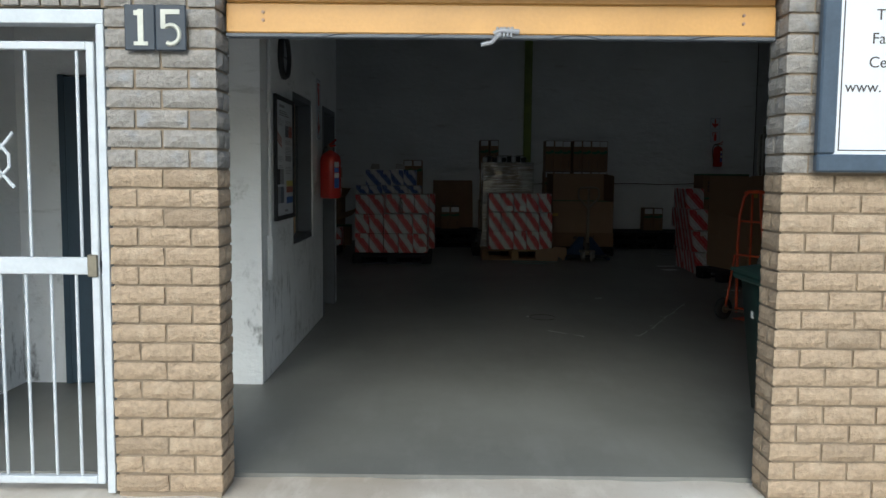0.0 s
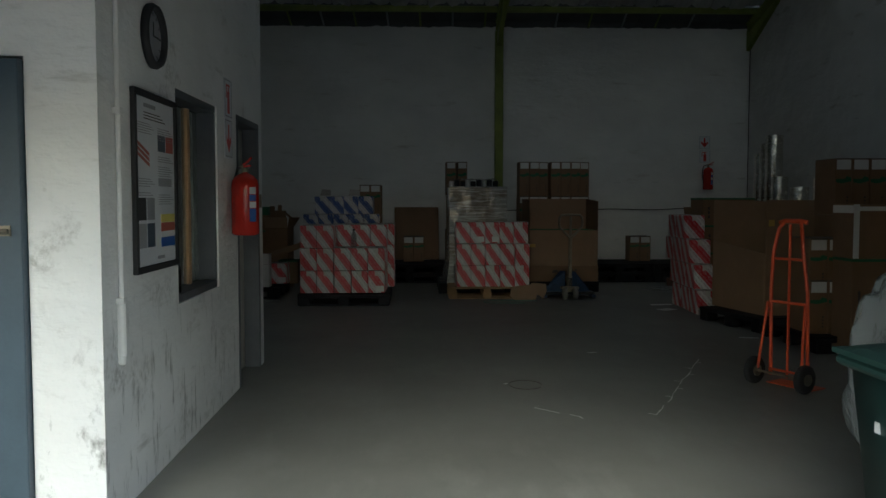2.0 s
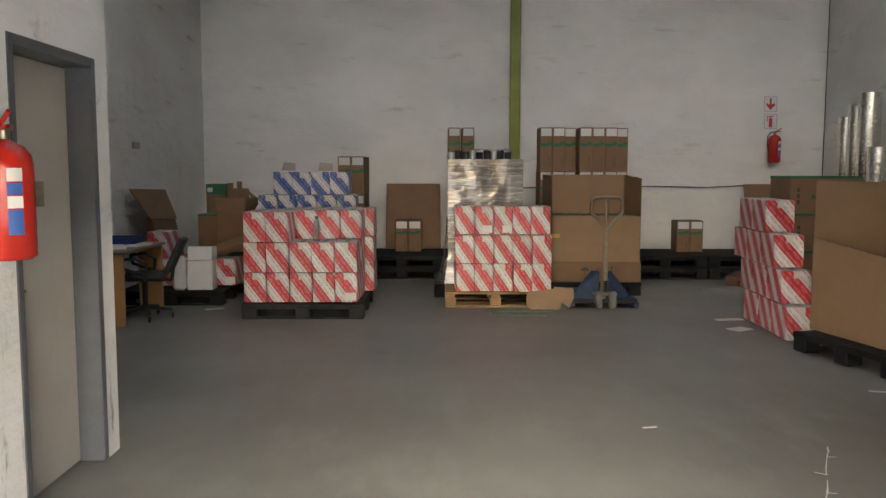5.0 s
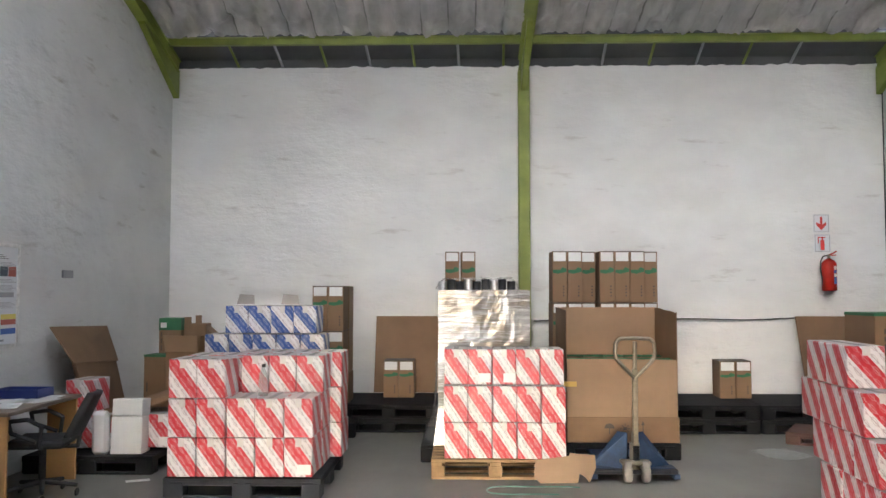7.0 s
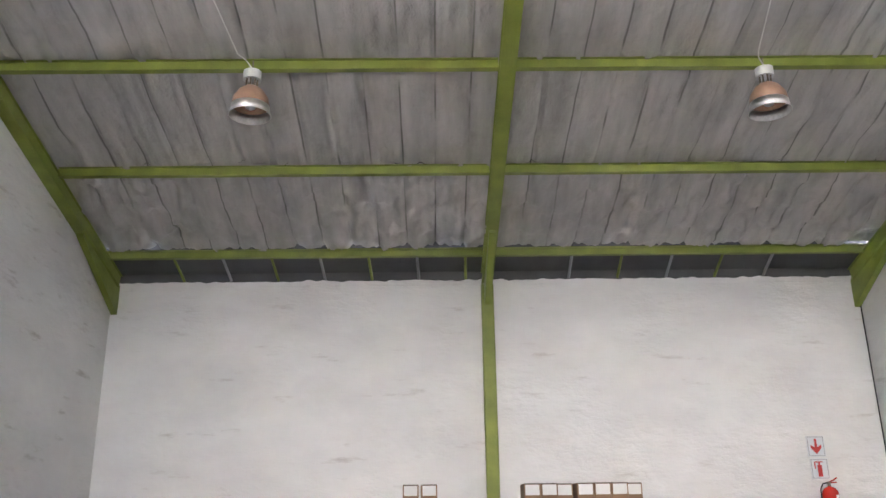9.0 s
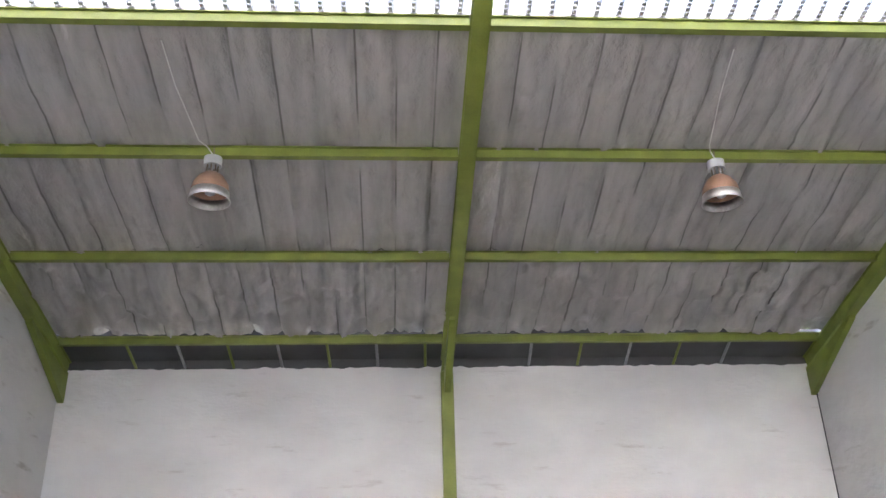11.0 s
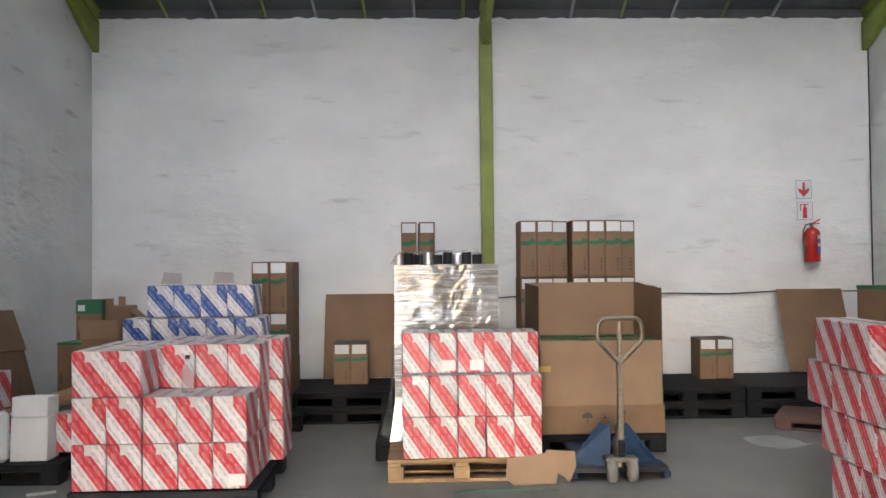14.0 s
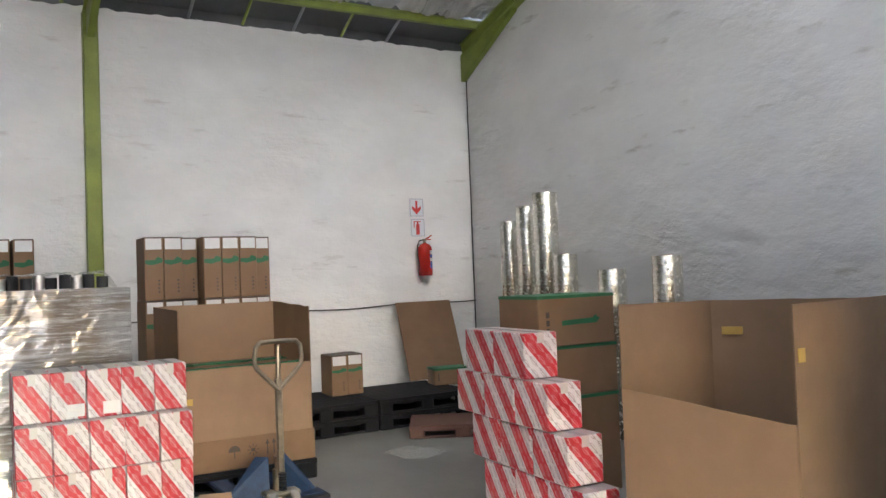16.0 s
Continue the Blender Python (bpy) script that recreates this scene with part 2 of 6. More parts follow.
M_BRICK = brick_material("tan_brick", (0.45, 0.335, 0.222), (0.50, 0.40, 0.285))
M_BRICK_GREY = brick_material("grey_painted_brick", (0.34, 0.31, 0.275), (0.28, 0.30, 0.335))
M_MORTAR = worn("mortar", (0.30, 0.235, 0.165), 0.7, 5, 0.9, 0, 0.5, 80)
M_WALL = plaster("white_warehouse_wall", (0.80, 0.80, 0.80), (0.40, 0.36, 0.34), 0.55, 0.6, 0.0, 0.5)
M_SIDE = plaster("white_side_wall", (0.70, 0.70, 0.69), (0.38, 0.36, 0.33), 0.8, 0.55, 0.0, 3.2)
M_OFFICE = plaster("white_office_wall", (0.86, 0.86, 0.85), (0.40, 0.39, 0.36), 0.7, 0.5, 0.95, 0.4)
M_FLOOR = concrete("sealed_concrete_floor", (0.225, 0.22, 0.2), (0.145, 0.142, 0.128), 0.42)
M_APRON = concrete("worn_apron_concrete", (0.66, 0.62, 0.56), (0.36, 0.29, 0.21), 0.85)
M_GROUND = concrete("yard_ground", (0.42, 0.40, 0.36), (0.32, 0.30, 0.27), 0.9)
M_GREEN = worn("green_painted_steel", (0.25, 0.305, 0.05), 0.6, 3, 0.45, 0, 0.1)
M_FOIL = foil("roof_lining_foil")
M_GAP = worn("dark_eaves_sheet", (0.11, 0.115, 0.12), 0.6, 2, 0.7)
M_RED = striped_card("red_striped_carton", (0.46, 0.018, 0.03), 0.229, 0.308)
M_BLUE = striped_card("blue_striped_carton", (0.005, 0.05, 0.24), 0.226, 0.268)
M_CARDTOP = worn("pale_carton_top", (0.42, 0.39, 0.37), 0.8, 5, 0.55)
M_CARTON = carton_material("brown_carton", (0.205, 0.124, 0.066))
M_CARTON_LIGHT = carton_material("light_brown_carton", (0.28, 0.186, 0.112))
M_LABEL = worn("white_label_paper", (0.70, 0.70, 0.70), 0.9, 8, 0.5, 0, 0.05)
M_GREENINK = worn("green_print", (0.018, 0.13, 0.055), 0.8, 8, 0.6, 0, 0)
M_DARKINK = worn("dark_print", (0.07, 0.055, 0.045), 0.8, 8, 0.6, 0, 0)
M_TAPE = worn("yellow_tape", (0.55, 0.36, 0.08), 0.85, 8, 0.4, 0, 0)
# clear tape; the whitish colour stands for the glare on it
M_GLARETAPE = worn("parcel_tape_glare_white", (0.60, 0.58, 0.565), 0.85, 8, 0.2, 0, 0.05)
M_BLACKPLASTIC = worn("black_pallet_plastic", (0.009, 0.0095, 0.011), 0.6, 5, 0.75, 0, 0.3)
M_DARKGREY = worn("dark_grey_pallet_plastic", (0.026, 0.028, 0.034), 0.65, 5, 0.7, 0, 0.3)
M_BROWNPLASTIC = worn("brown_pallet_plastic", (0.11, 0.05, 0.035), 0.7, 5, 0.6, 0, 0.3)
M_WOOD = worn("pallet_wood", (0.40, 0.25, 0.12), 0.6, 8, 0.75, 0, 0.4, 40, 0.006, 0.5)
M_DESK = worn("desk_veneer", (0.52, 0.28, 0.11), 0.8, 3, 0.4)
M_DESKTOP = worn("dark_desk_edge", (0.16, 0.11, 0.08), 0.8, 3, 0.4)
M_BLACK = worn("black_upholstery", (0.022, 0.022, 0.024), 0.7, 8, 0.7, 0, 0.4)
M_JACKBLUE = worn("worn_blue_paint", (0.014, 0.045, 0.115), 0.4, 12, 0.6, 0, 0.3)
M_STEEL = metal("worn_steel", (0.30, 0.27, 0.21), 0.45)
M_RUBBER = worn("grey_rubber", (0.25, 0.24, 0.22), 0.7, 12, 0.8)
M_TYRE = worn("black_tyre", (0.02, 0.02, 0.02), 0.7, 12, 0.8)
M_ORANGE = worn("orange_red_paint", (0.68, 0.085, 0.02), 0.75, 12, 0.4, 0, 0.1)
M_BIN = worn("dark_green_bin_plastic", (0.022, 0.055, 0.046), 0.75, 4, 0.45, 0, 0.2)
M_BAG = clear("cloudy_plastic_bag", (0.6, 0.63, 0.62), 0.72, 0.12)
M_CLEAR = clear("clear_film", (0.92, 0.93, 0.92), 0.75, 0.08)
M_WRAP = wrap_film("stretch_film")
M_SILVER = metal("silver_film_roll", (0.82, 0.79, 0.70), 0.24, 0.35)
M_ALU = metal("spun_aluminium", (0.85, 0.85, 0.84), 0.4)
M_RUST = worn("brown_lamp_housing", (0.36, 0.22, 0.15), 0.7, 10, 0.5, 0, 0.1)
M_BLUEGREY = worn("blue_grey_door_paint", (0.055, 0.085, 0.115), 0.75, 4, 0.45, 0, 0.1)
M_GREYFRAME = worn("grey_frame_paint", (0.105, 0.115, 0.13), 0.7, 6, 0.45, 0, 0.1)
M_DOORPALE = worn("pale_door_paint", (0.50, 0.47, 0.42), 0.85, 3, 0.5, 0, 0.1)
M_WHITEMETAL = worn("white_gate_paint", (0.58, 0.60, 0.62), 0.8, 9, 0.45, 0, 0.2)
M_YELLOWWOOD = worn("varnished_garage_door", (0.58, 0.315, 0.09), 0.8, 3, 0.4, 0, 0.15)
M_SIGNBLUE = worn("dark_blue_sign_frame", (0.06, 0.085, 0.12), 0.7, 12, 0.45, 0, 0.2)
M_SIGNWHITE = worn("white_sign_board", (0.68, 0.70, 0.74), 0.95, 3, 0.35, 0, 0)
M_PLATE = worn("black_number_plate", (0.035, 0.045, 0.06), 0.7, 12, 0.5)
M_DIGIT = worn("cream_digit", (0.62, 0.61, 0.52), 0.75, 14, 0.5)
M_EXTRED = worn("red_cylinder_paint", (0.48, 0.022, 0.014), 0.8, 6, 0.25, 0, 0)
M_SIGNRED = worn("red_sign_print", (0.55, 0.03, 0.025), 0.9, 6, 0.4, 0, 0)
M_BLUEINK = worn("blue_print", (0.04, 0.12, 0.42), 0.9, 6, 0.5, 0, 0)
M_GREYINK = worn("grey_print", (0.33, 0.33, 0.35), 0.8, 6, 0.5, 0, 0)
M_REDINK = worn("dull_red_print", (0.42, 0.10, 0.07), 0.8, 6, 0.5, 0, 0)
M_YELLOWINK = worn("yellow_print", (0.70, 0.62, 0.15), 0.9, 6, 0.5, 0, 0)
M_POSTER = worn("poster_paper", (0.68, 0.70, 0.73), 0.92, 3, 0.3, 0, 0)
M_WINDOWWOOD = worn("pale_window_wood", (0.55, 0.35, 0.18), 0.75, 8, 0.45)
M_CURTAIN = worn("beige_office_blind", (0.42, 0.37, 0.26), 0.75, 3, 0.7)
M_BOTTLE = worn("dark_bottle_glass", (0.012, 0.01, 0.009), 0.8, 8, 0.12, 0, 0)
M_PIPE = worn("white_conduit", (0.76, 0.76, 0.75), 0.85, 8, 0.45, 0, 0.05)
M_PAPER = worn("scrap_paper", (0.78, 0.78, 0.76), 0.85, 12, 0.6, 0, 0.1)
M_BLUETRAY = worn("blue_tray_plastic", (0.015, 0.03, 0.16), 0.8, 6, 0.4, 0, 0)
M_STRAP = worn("green_strap_plastic", (0.10, 0.24, 0.20), 0.8, 12, 0.4, 0, 0)
M_GLASS = clear("window_glass", (0.85, 0.88, 0.86), 0.82, 0.03)
M_SKYLIGHT = skylight_material("translucent_roof_sheet")
for dull in (M_BLACKPLASTIC, M_DARKGREY, M_FLOOR):
    dull.node_tree.nodes["Principled BSDF"].inputs["Specular IOR Level"].default_value = 0.25


# ---- builders ----
def box(bm, x0, x1, y0, y1, z0, z1, bevel=0.0, turn=None):
    got = bmesh.ops.create_cube(bm, size=1.0)
    m = Matrix.LocRotScale(((x0 + x1) / 2, (y0 + y1) / 2, (z0 + z1) / 2), None, (x1 - x0, y1 - y0, z1 - z0))
    bmesh.ops.transform(bm, matrix=(turn @ m) if turn else m, verts=got["verts"])
    if bevel:
        edges = {e for v in got["verts"] for e in v.link_edges}
        bmesh.ops.bevel(bm, geom=list(edges), offset=bevel, segments=1, affect="EDGES")


def rod(bm, a, b, r, seg=12, r2=None):
    a, b = Vector(a), Vector(b)
    m = Matrix.Translation((a + b) / 2) @ (b - a).to_track_quat("Z", "Y").to_matrix().to_4x4()
    bmesh.ops.create_cone(bm, cap_ends=True, segments=seg, radius1=r, radius2=r if r2 is None else r2, depth=(b - a).length, matrix=m)


def tube(bm, pts, r, seg=8):
    for a, b in zip(pts, pts[1:]):
        rod(bm, a, b, r, seg)
    for p in pts[1:-1]:
        bmesh.ops.create_icosphere(bm, subdivisions=1, radius=r, matrix=Matrix.Translation(p))


def lathe(bm, profile, seg=24, m=Matrix()):
    """Turns a profile of (radius, z) round the z axis."""
    rings = [[bm.verts.new(m @ Vector((r * math.cos(2 * math.pi * k / seg), r * math.sin(2 * math.pi * k / seg), z))) for k in range(seg)] for r, z in profile]
    for a, b in zip(rings, rings[1:]):
        for k in range(seg):
            bm.faces.new((a[k], a[(k + 1) % seg], b[(k + 1) % seg], b[k]))


def slab(bm, pts, thick):
    """A flat piece from its outline, with thickness along its normal."""
    face = bm.faces.new([bm.verts.new(p) for p in pts])
    face.normal_update()
    got = bmesh.ops.extrude_face_region(bm, geom=[face])
    bmesh.ops.translate(bm, vec=face.normal * thick, verts=[v for v in got["geom"] if isinstance(v, bmesh.types.BMVert)])
    bmesh.ops.recalc_face_normals(bm, faces=bm.faces[:])


def mesh_of(bm, name, materials, smooth=False):
    me = bpy.data.meshes.new(name)
    bm.to_mesh(me)
    bm.free()
    for m in materials if isinstance(materials, (list, tuple)) else [materials]:
        me.materials.append(m)
    if smooth:
        me.shade_smooth()
    return me


def part(name, bm, material, parent, label="", smooth=False):
    ob = new(name, mesh_of(bm, name, material, smooth))
    ob.parent = parent
    if label:
        ob["label"] = label
    return ob


def thing(name, label, category, group="", m=Matrix(), kind=""):
    ob = new(name)
    ob.empty_display_size = 0.1
    ob.matrix_basis = m
    return tagged(ob, label, category, group, kind)


def solid(name, bm, material, label, category, group="", kind="", m=Matrix(), smooth=False):
    ob = new(name, mesh_of(bm, name, material, smooth))
    ob.matrix_basis = m
    return tagged(ob, label, category, group, kind)


def fresh():
    return bmesh.new()


def one_box(*a, **k):
    bm = fresh()
    box(bm, *a, **k)
    return bm


def text_part(words, size, m, material, parent, name="lettering"):
    cu = bpy.data.curves.new(name, "FONT")
    cu.body, cu.size, cu.extrude, cu.align_x, cu.align_y = words, size, 0.001, "LEFT", "BOTTOM_BASELINE"
    ob = new(name, cu)
    me = bpy.data.meshes.new_from_object(ob.evaluated_get(bpy.context.evaluated_depsgraph_get()))
    bpy.data.objects.remove(ob)
    me.materials.append(material)
    ob = new(name, me)
    ob.parent = parent
    ob.matrix_basis = m
    return ob


# ---- structure ----
S = dict(category="structure", kind="structure")
bm = one_box(XL - 0.25, XR + 0.25, 0.27, YB + 0.25, -0.25, 0.0)
solid("floor", bm, M_FLOOR, "grey sealed concrete warehouse floor with scuffs", **S)
bm = fresh()
bmesh.ops.create_grid(bm, x_segments=60, y_segments=10, size=0.5, matrix=Matrix.Translation((1.6, -0.1, -0.012)) @ Matrix.Diagonal((8.0, 0.735, 1, 1)))
for v in bm.verts:
    v.co.z += 0.012 * noise.noise(v.co * 5) - 0.004
solid("pavement", bm, M_APRON, "worn patchy concrete apron before the garage", smooth=True, **S)
bm = fresh()
bmesh.ops.create_grid(bm, x_segments=2, y_segments=2, size=400, matrix=Matrix.Translation((0, 0, -0.06)))
solid("ground", bm, M_GROUND, "flat bare yard ground outside the building", **S)

bm = one_box(XL, XR, YB, YB + 0.25, 0, 4.79)
# added dark strip: stops the light leak, stands for the shaded eaves gap
solid("trim_eaves", one_box(XL, XR, YB - 0.02, YB + 0.25, 4.792, 4.95), M_GAP, "dark strip standing for the shaded gap above the back wall", **S)
ridge = fresh()
last = None
for k in range(241):
    x = XL + (XR - XL) * k / 240
    top = 4.80 + 0.018 * noise.noise(Vector((x * 2.2, 0, 4))) + 0.022 * noise.noise(Vector((x * 9, 3, 4)))
    q = [ridge.verts.new(c) for c in ((x, YB - 0.026, 4.74), (x, YB - 0.03, top), (x, YB - 0.019, top + 0.006), (x, YB - 0.001, 4.74))]
    if last:
        for e in range(3):
            ridge.faces.new((last[e], q[e], q[e + 1], last[e + 1]))
    last = q
solid("trim_wall_top", ridge, M_WALL, "ragged white mortar edge along the wall top", **S)
wall_back = solid("wall_north", bm, M_WALL, "white painted uneven brick back wall", **S)


def gable_wall(name, x0, x1, label):
    bm = fresh()
    top = roof_z(RIDGE_Y + 0.001) + 0.12
    outline = [(0.23, 0), (YB + 0.25, 0), (YB + 0.25, 4.9), (RIDGE_Y, top), (0.23, 4.95)]
    a = [bm.verts.new((x0, y, z)) for y, z in outline]
    b = [bm.verts.new((x1, y, z)) for y, z in outline]
    bm.faces.new(a), bm.faces.new(b[::-1])
    for k in range(5):
        bm.faces.new((a[k], b[k], b[(k + 1) % 5], a[(k + 1) % 5]))
    bmesh.ops.recalc_face_normals(bm, faces=bm.faces[:])
    return solid(name, bm, M_SIDE, label, **S)


gable_wall("wall_west", XL - 0.25, XL, "white painted rough side wall, stained")
gable_wall("wall_east", XR, XR + 0.25, "white painted rough side wall with deep lumps")

# front wall: brick skin comes later; core behind it with the garage and gate openings
GX0, GX1, GZ = 0.255, 2.685, 2.22
bm = fresh()
box(bm, -0.215, GX0 - 0.012, 0.015, 0.218, -0.06, 4.95)
box(bm, GX1 + 0.012, XR + 0.25, 0.015, 0.218, -0.06, 4.95)
box(bm, GX0 - 0.012, GX1 + 0.012, 0.015, 0.218, GZ, 4.95)
box(bm, -1.35, -0.215, 0.015, 0.218, 2.13, 4.95)
box(bm, XL - 0.25, -1.35, 0.015, 0.218, -0.06, 4.95)
wall_front = solid("wall_south", bm, M_MORTAR, "tan face brick front wall with a garage opening", **S)


def roof():
    """Lining sheets between the purlins, sagging and crumpled, with straight seams; open at the skylights."""
    bm = fresh()
    bays = [(14.5, 14.0), (14.0, 12.38), (12.38, 10.85), (10.85, 9.4), (7.9, 7.25)]
    spans = bays[1:] + [(14.5 - b, 14.5 - a) for a, b in reversed(bays)]
    for a, b in spans:
        nx, ny = 330, 30 if a == 14.0 else 14
        grid = []
        for j in range(ny + 1):
            t = j / ny
            y = a + (b - a) * t
            row = []
            for i in range(nx + 1):
                x = XL + (XR - XL) * i / nx
                cell = (x - XL) / 0.355
                seam = abs(cell - round(cell)) * 0.355
                sag = 0.06 * math.sin(math.pi * t) * (0.6 + 0.6 * noise.noise(Vector((x * 1.3, a * 3, 1))))
                fold = 0.055 * noise.noise(Vector((x * 5, y * 2.2 + 9, 3))) + 0.03 * noise.noise(Vector((x * 13, y * 6, 5)))
                if a == 14.0:
                    fold += min(1.0, 6 * t, 6 * (1 - t)) * (0.15 * (0.3 - abs(noise.noise(Vector((x * 3.1, y * 2.0, 7))))) + 0.08 * (0.25 - abs(noise.noise(Vector((x * 8, y * 5, 11))))))
                else:
                    fold += 0.03 * (0.25 - abs(noise.noise(Vector((x * 4, y * 1.2, 13)))))
                edge = min(1.0, 4 * t, 4 * (1 - t))
                groove = 0.05 * max(0.0, 1 - seam / 0.03)
                row.append(bm.verts.new((x, y, roof_z(y) + min(0.24, 0.125 - (sag + fold * (1.3 - 0.5 * edge) * (1.15 if a == 14.0 else 1.0)) + groove))))
            grid.append(row)
        for j in range(ny):
            for i in range(nx):
                bm.faces.new((grid[j][i], grid[j][i + 1], grid[j + 1][i + 1], grid[j + 1][i]))
    return bm


solid("ceiling", roof(), M_FOIL, "crumpled grey foil lining under the pitched roof", smooth=True, **S)
bm = fresh()
for sgn in (1, -1):
    y0, y1 = (13.98, 14.9) if sgn > 0 else (0.52, -0.2)
    a = [bm.verts.new((x, y, roof_z(min(y, 14.5) if sgn > 0 else max(y, 0)) + 0.07 - (0.29 * (y - 14.5) if y > 14.5 else 0))) for x in (XL - 0.25, XR + 0.25) for y in (y0, y1)]
    bm.faces.new((a[0], a[2], a[3], a[1]))
solid("ceiling_eaves", bm, M_GAP, "dark bare roof sheet along the eaves", **S)
bm = fresh()
# outer roof sheet that keeps the daylight out above the lining
for ya, yb in ((14.9, 9.4), (7.9, 7.25), (7.25, 6.6), (5.1, -0.4)):
    vs = [bm.verts.new((x, y, (4.85 + SLOPE * (14.5 - y) if y >= RIDGE_Y else 4.85 + SLOPE * y) + 0.3)) for x, y in ((XL - 0.3, ya), (XR + 0.3, ya), (XR + 0.3, yb), (XL - 0.3, yb))]
    bm.faces.new(vs)
solid("roof", bm, M_GAP, "corrugated outer roof sheet", **S)


def skylight(ya, yb, nm):
    """Translucent box-rib sheets: wide flat pans between narrow ribs, with a grey fixing strip along each rib."""
    ob = thing(nm, "white translucent ribbed roof sheets", "window", kind="structure")
    bm = fresh()
    pitch, rows = 0.19, ([], [])
    n = int((XR - XL) / pitch)
    for k in range(n + 1):
        for o, h in ((0.0, 0.0), (0.012, 0.03), (0.042, 0.03), (0.054, 0.0)):
            x = min(XR, XL + k * pitch + o)
            for row, y in zip(rows, (ya, yb)):
                row.append(bm.verts.new((x, y, roof_z(y) + 0.13 + h)))
    for i in range(len(rows[0]) - 1):
        bm.faces.new((rows[0][i], rows[0][i + 1], rows[1][i + 1], rows[1][i]))
    part("sheet", bm, M_SKYLIGHT, ob)
    me = None
    for k in range(1, n):
        if me is None:
            bm = fresh()
            steps = 34
            for q in range(steps):
                y0, y1 = ya + (yb - ya) * q / steps, ya + (yb - ya) * (q + 0.72) / steps
                box(bm, -0.016, 0.016, min(y0, y1), max(y0, y1), roof_z(y0) + 0.112, roof_z(y0) + 0.124)
            me = mesh_of(bm, "fixing_strip", M_GREYINK)
        st = new("fixing_strip", me)
        st.parent = ob
        st.location = (XL + k * pitch + 0.027, 0, 0)


skylight(9.4, 7.9, "window_1")
# unseen mirror skylight, added to let the south lamp in
skylight(6.6, 5.1, "window_2_unseen")


def channel(name, a, b, w, h, label, lip=0.02):
    """A steel channel from a to b: web and two lips."""
    a, b = Vector(a), Vector(b)
    L = (b - a).length
    q = (b - a).to_track_quat("X", "Z")
    ob = thing(name, label, "beam", "roof steel", m=Matrix.Translation((a + b) / 2) @ q.to_matrix().to_4x4())
    part("web", one_box(-L / 2, L / 2, -w / 2, w / 2, -h / 2, h / 2, 0.004), M_GREEN, ob)
    part("flange", one_box(-L / 2, L / 2, -w / 2 - lip, w / 2 + lip, -h / 2 - 0.009, -h / 2 - 0.0005), M_GREEN, ob)
    part("flange", one_box(-L / 2, L / 2, -w / 2 - lip, w / 2 + lip, h / 2 + 0.0005, h / 2 + 0.009), M_GREEN, ob)
    return ob


for y in PURLINS + [14.5 - p for p in PURLINS]:
    for x0, x1 in ((XL, 2.9), (3.05, XR)):
        channel("purlin", (x0, y, roof_z(y) + 0.05), (x1, y, roof_z(y) + 0.05), 0.035, 0.09, "green painted steel roof purlin")
for x in (XL + 0.06, 2.975, XR - 0.06):
    for s in (1, -1):
        f = (lambda y: y) if s > 0 else (lambda y: 14.5 - y)
        channel("rafter", (x, f(14.42), roof_z(f(14.42)) - 0.06), (x, f(7.25), roof_z(f(7.3)) - 0.045), 0.11, 0.15, "green painted steel rafter under the roof")
        bm = fresh()
        pr = [(f(14.48), 4.38), (f(14.48), 4.75), (f(13.2), 5.13), (f(13.2), 5.02)]
        pr = [bm.verts.new((x - 0.04, y, z)) for y, z in pr], [bm.verts.new((x + 0.04, y, z)) for y, z in pr]
        bm.faces.new(pr[0]), bm.faces.new(pr[1][::-1])
        for k in range(4):
            bm.faces.new((pr[0][k], pr[1][k], pr[1][(k + 1) % 4], pr[0][(k + 1) % 4]))
        bmesh.ops.recalc_face_normals(bm, faces=bm.faces[:])
        solid("haunch", bm, M_GREEN, "green steel haunch where rafter meets wall", "beam", "roof steel")
channel("column", (2.975, 14.43, 0), (2.975, 14.43, 4.72), 0.13, 0.14, "green painted steel column against the wall", 0.004)
for k in range(1, 13):
    x = XL + 0.3 + 0.62 * k if k < 8 else 3.05 + 0.65 * (k - 7) + 0.35
    if abs(x - 2.975) > 0.2 and x < XR - 0.2:
        bm = fresh()
        rod(bm, (x, 14.0, roof_z(14.0) + 0.02), (x + 0.02, 14.5, roof_z(14.5) - 0.03), 0.019, 8)
        solid("sag_rod", bm, M_GREEN if k % 2 else M_GREYINK, "thin steel rod from purlin to wall", "rod", "eaves rods")

# office block: wall with door and window openings, front wall with the blue door
OY0, OY1, OH = 1.95, 5.73, 3.05
WY0, WY1, WZ0, WZ1 = 3.11, 4.09, 0.855, 2.10
DY0, DY1, DZ = 4.70, 5.57, 2.11
bm = fresh()
for a in ((OY0, WY0, 0, OH), (WY0, WY1, 0, WZ0), (WY0, WY1, WZ1, OH), (WY1, DY0, 0, OH), (DY0, DY1, DZ, OH), (DY1, OY1, 0, OH)):
    box(bm, -0.2, 0.0, *a)
bmesh.ops.remove_doubles(bm, verts=bm.verts[:], dist=1e-4)
solid("wall_office_side", bm, M_OFFICE, "white painted office wall, scuffed near the floor", **S)
bm = fresh()
for a in ((-0.31, -0.2, 0, OH), (XL, -1.33, 0, OH), (-1.33, -0.31, 2.07, OH)):
    box(bm, a[0], a[1], OY0, OY0 + 0.2, a[2], a[3])
solid("wall_office_front", bm, M_OFFICE, "white painted rough office front wall", **S)
solid("wall_office_back", one_box(XL, -0.2, OY1 - 0.2, OY1, 0, OH), M_OFFICE, "white painted office back wall", **S)
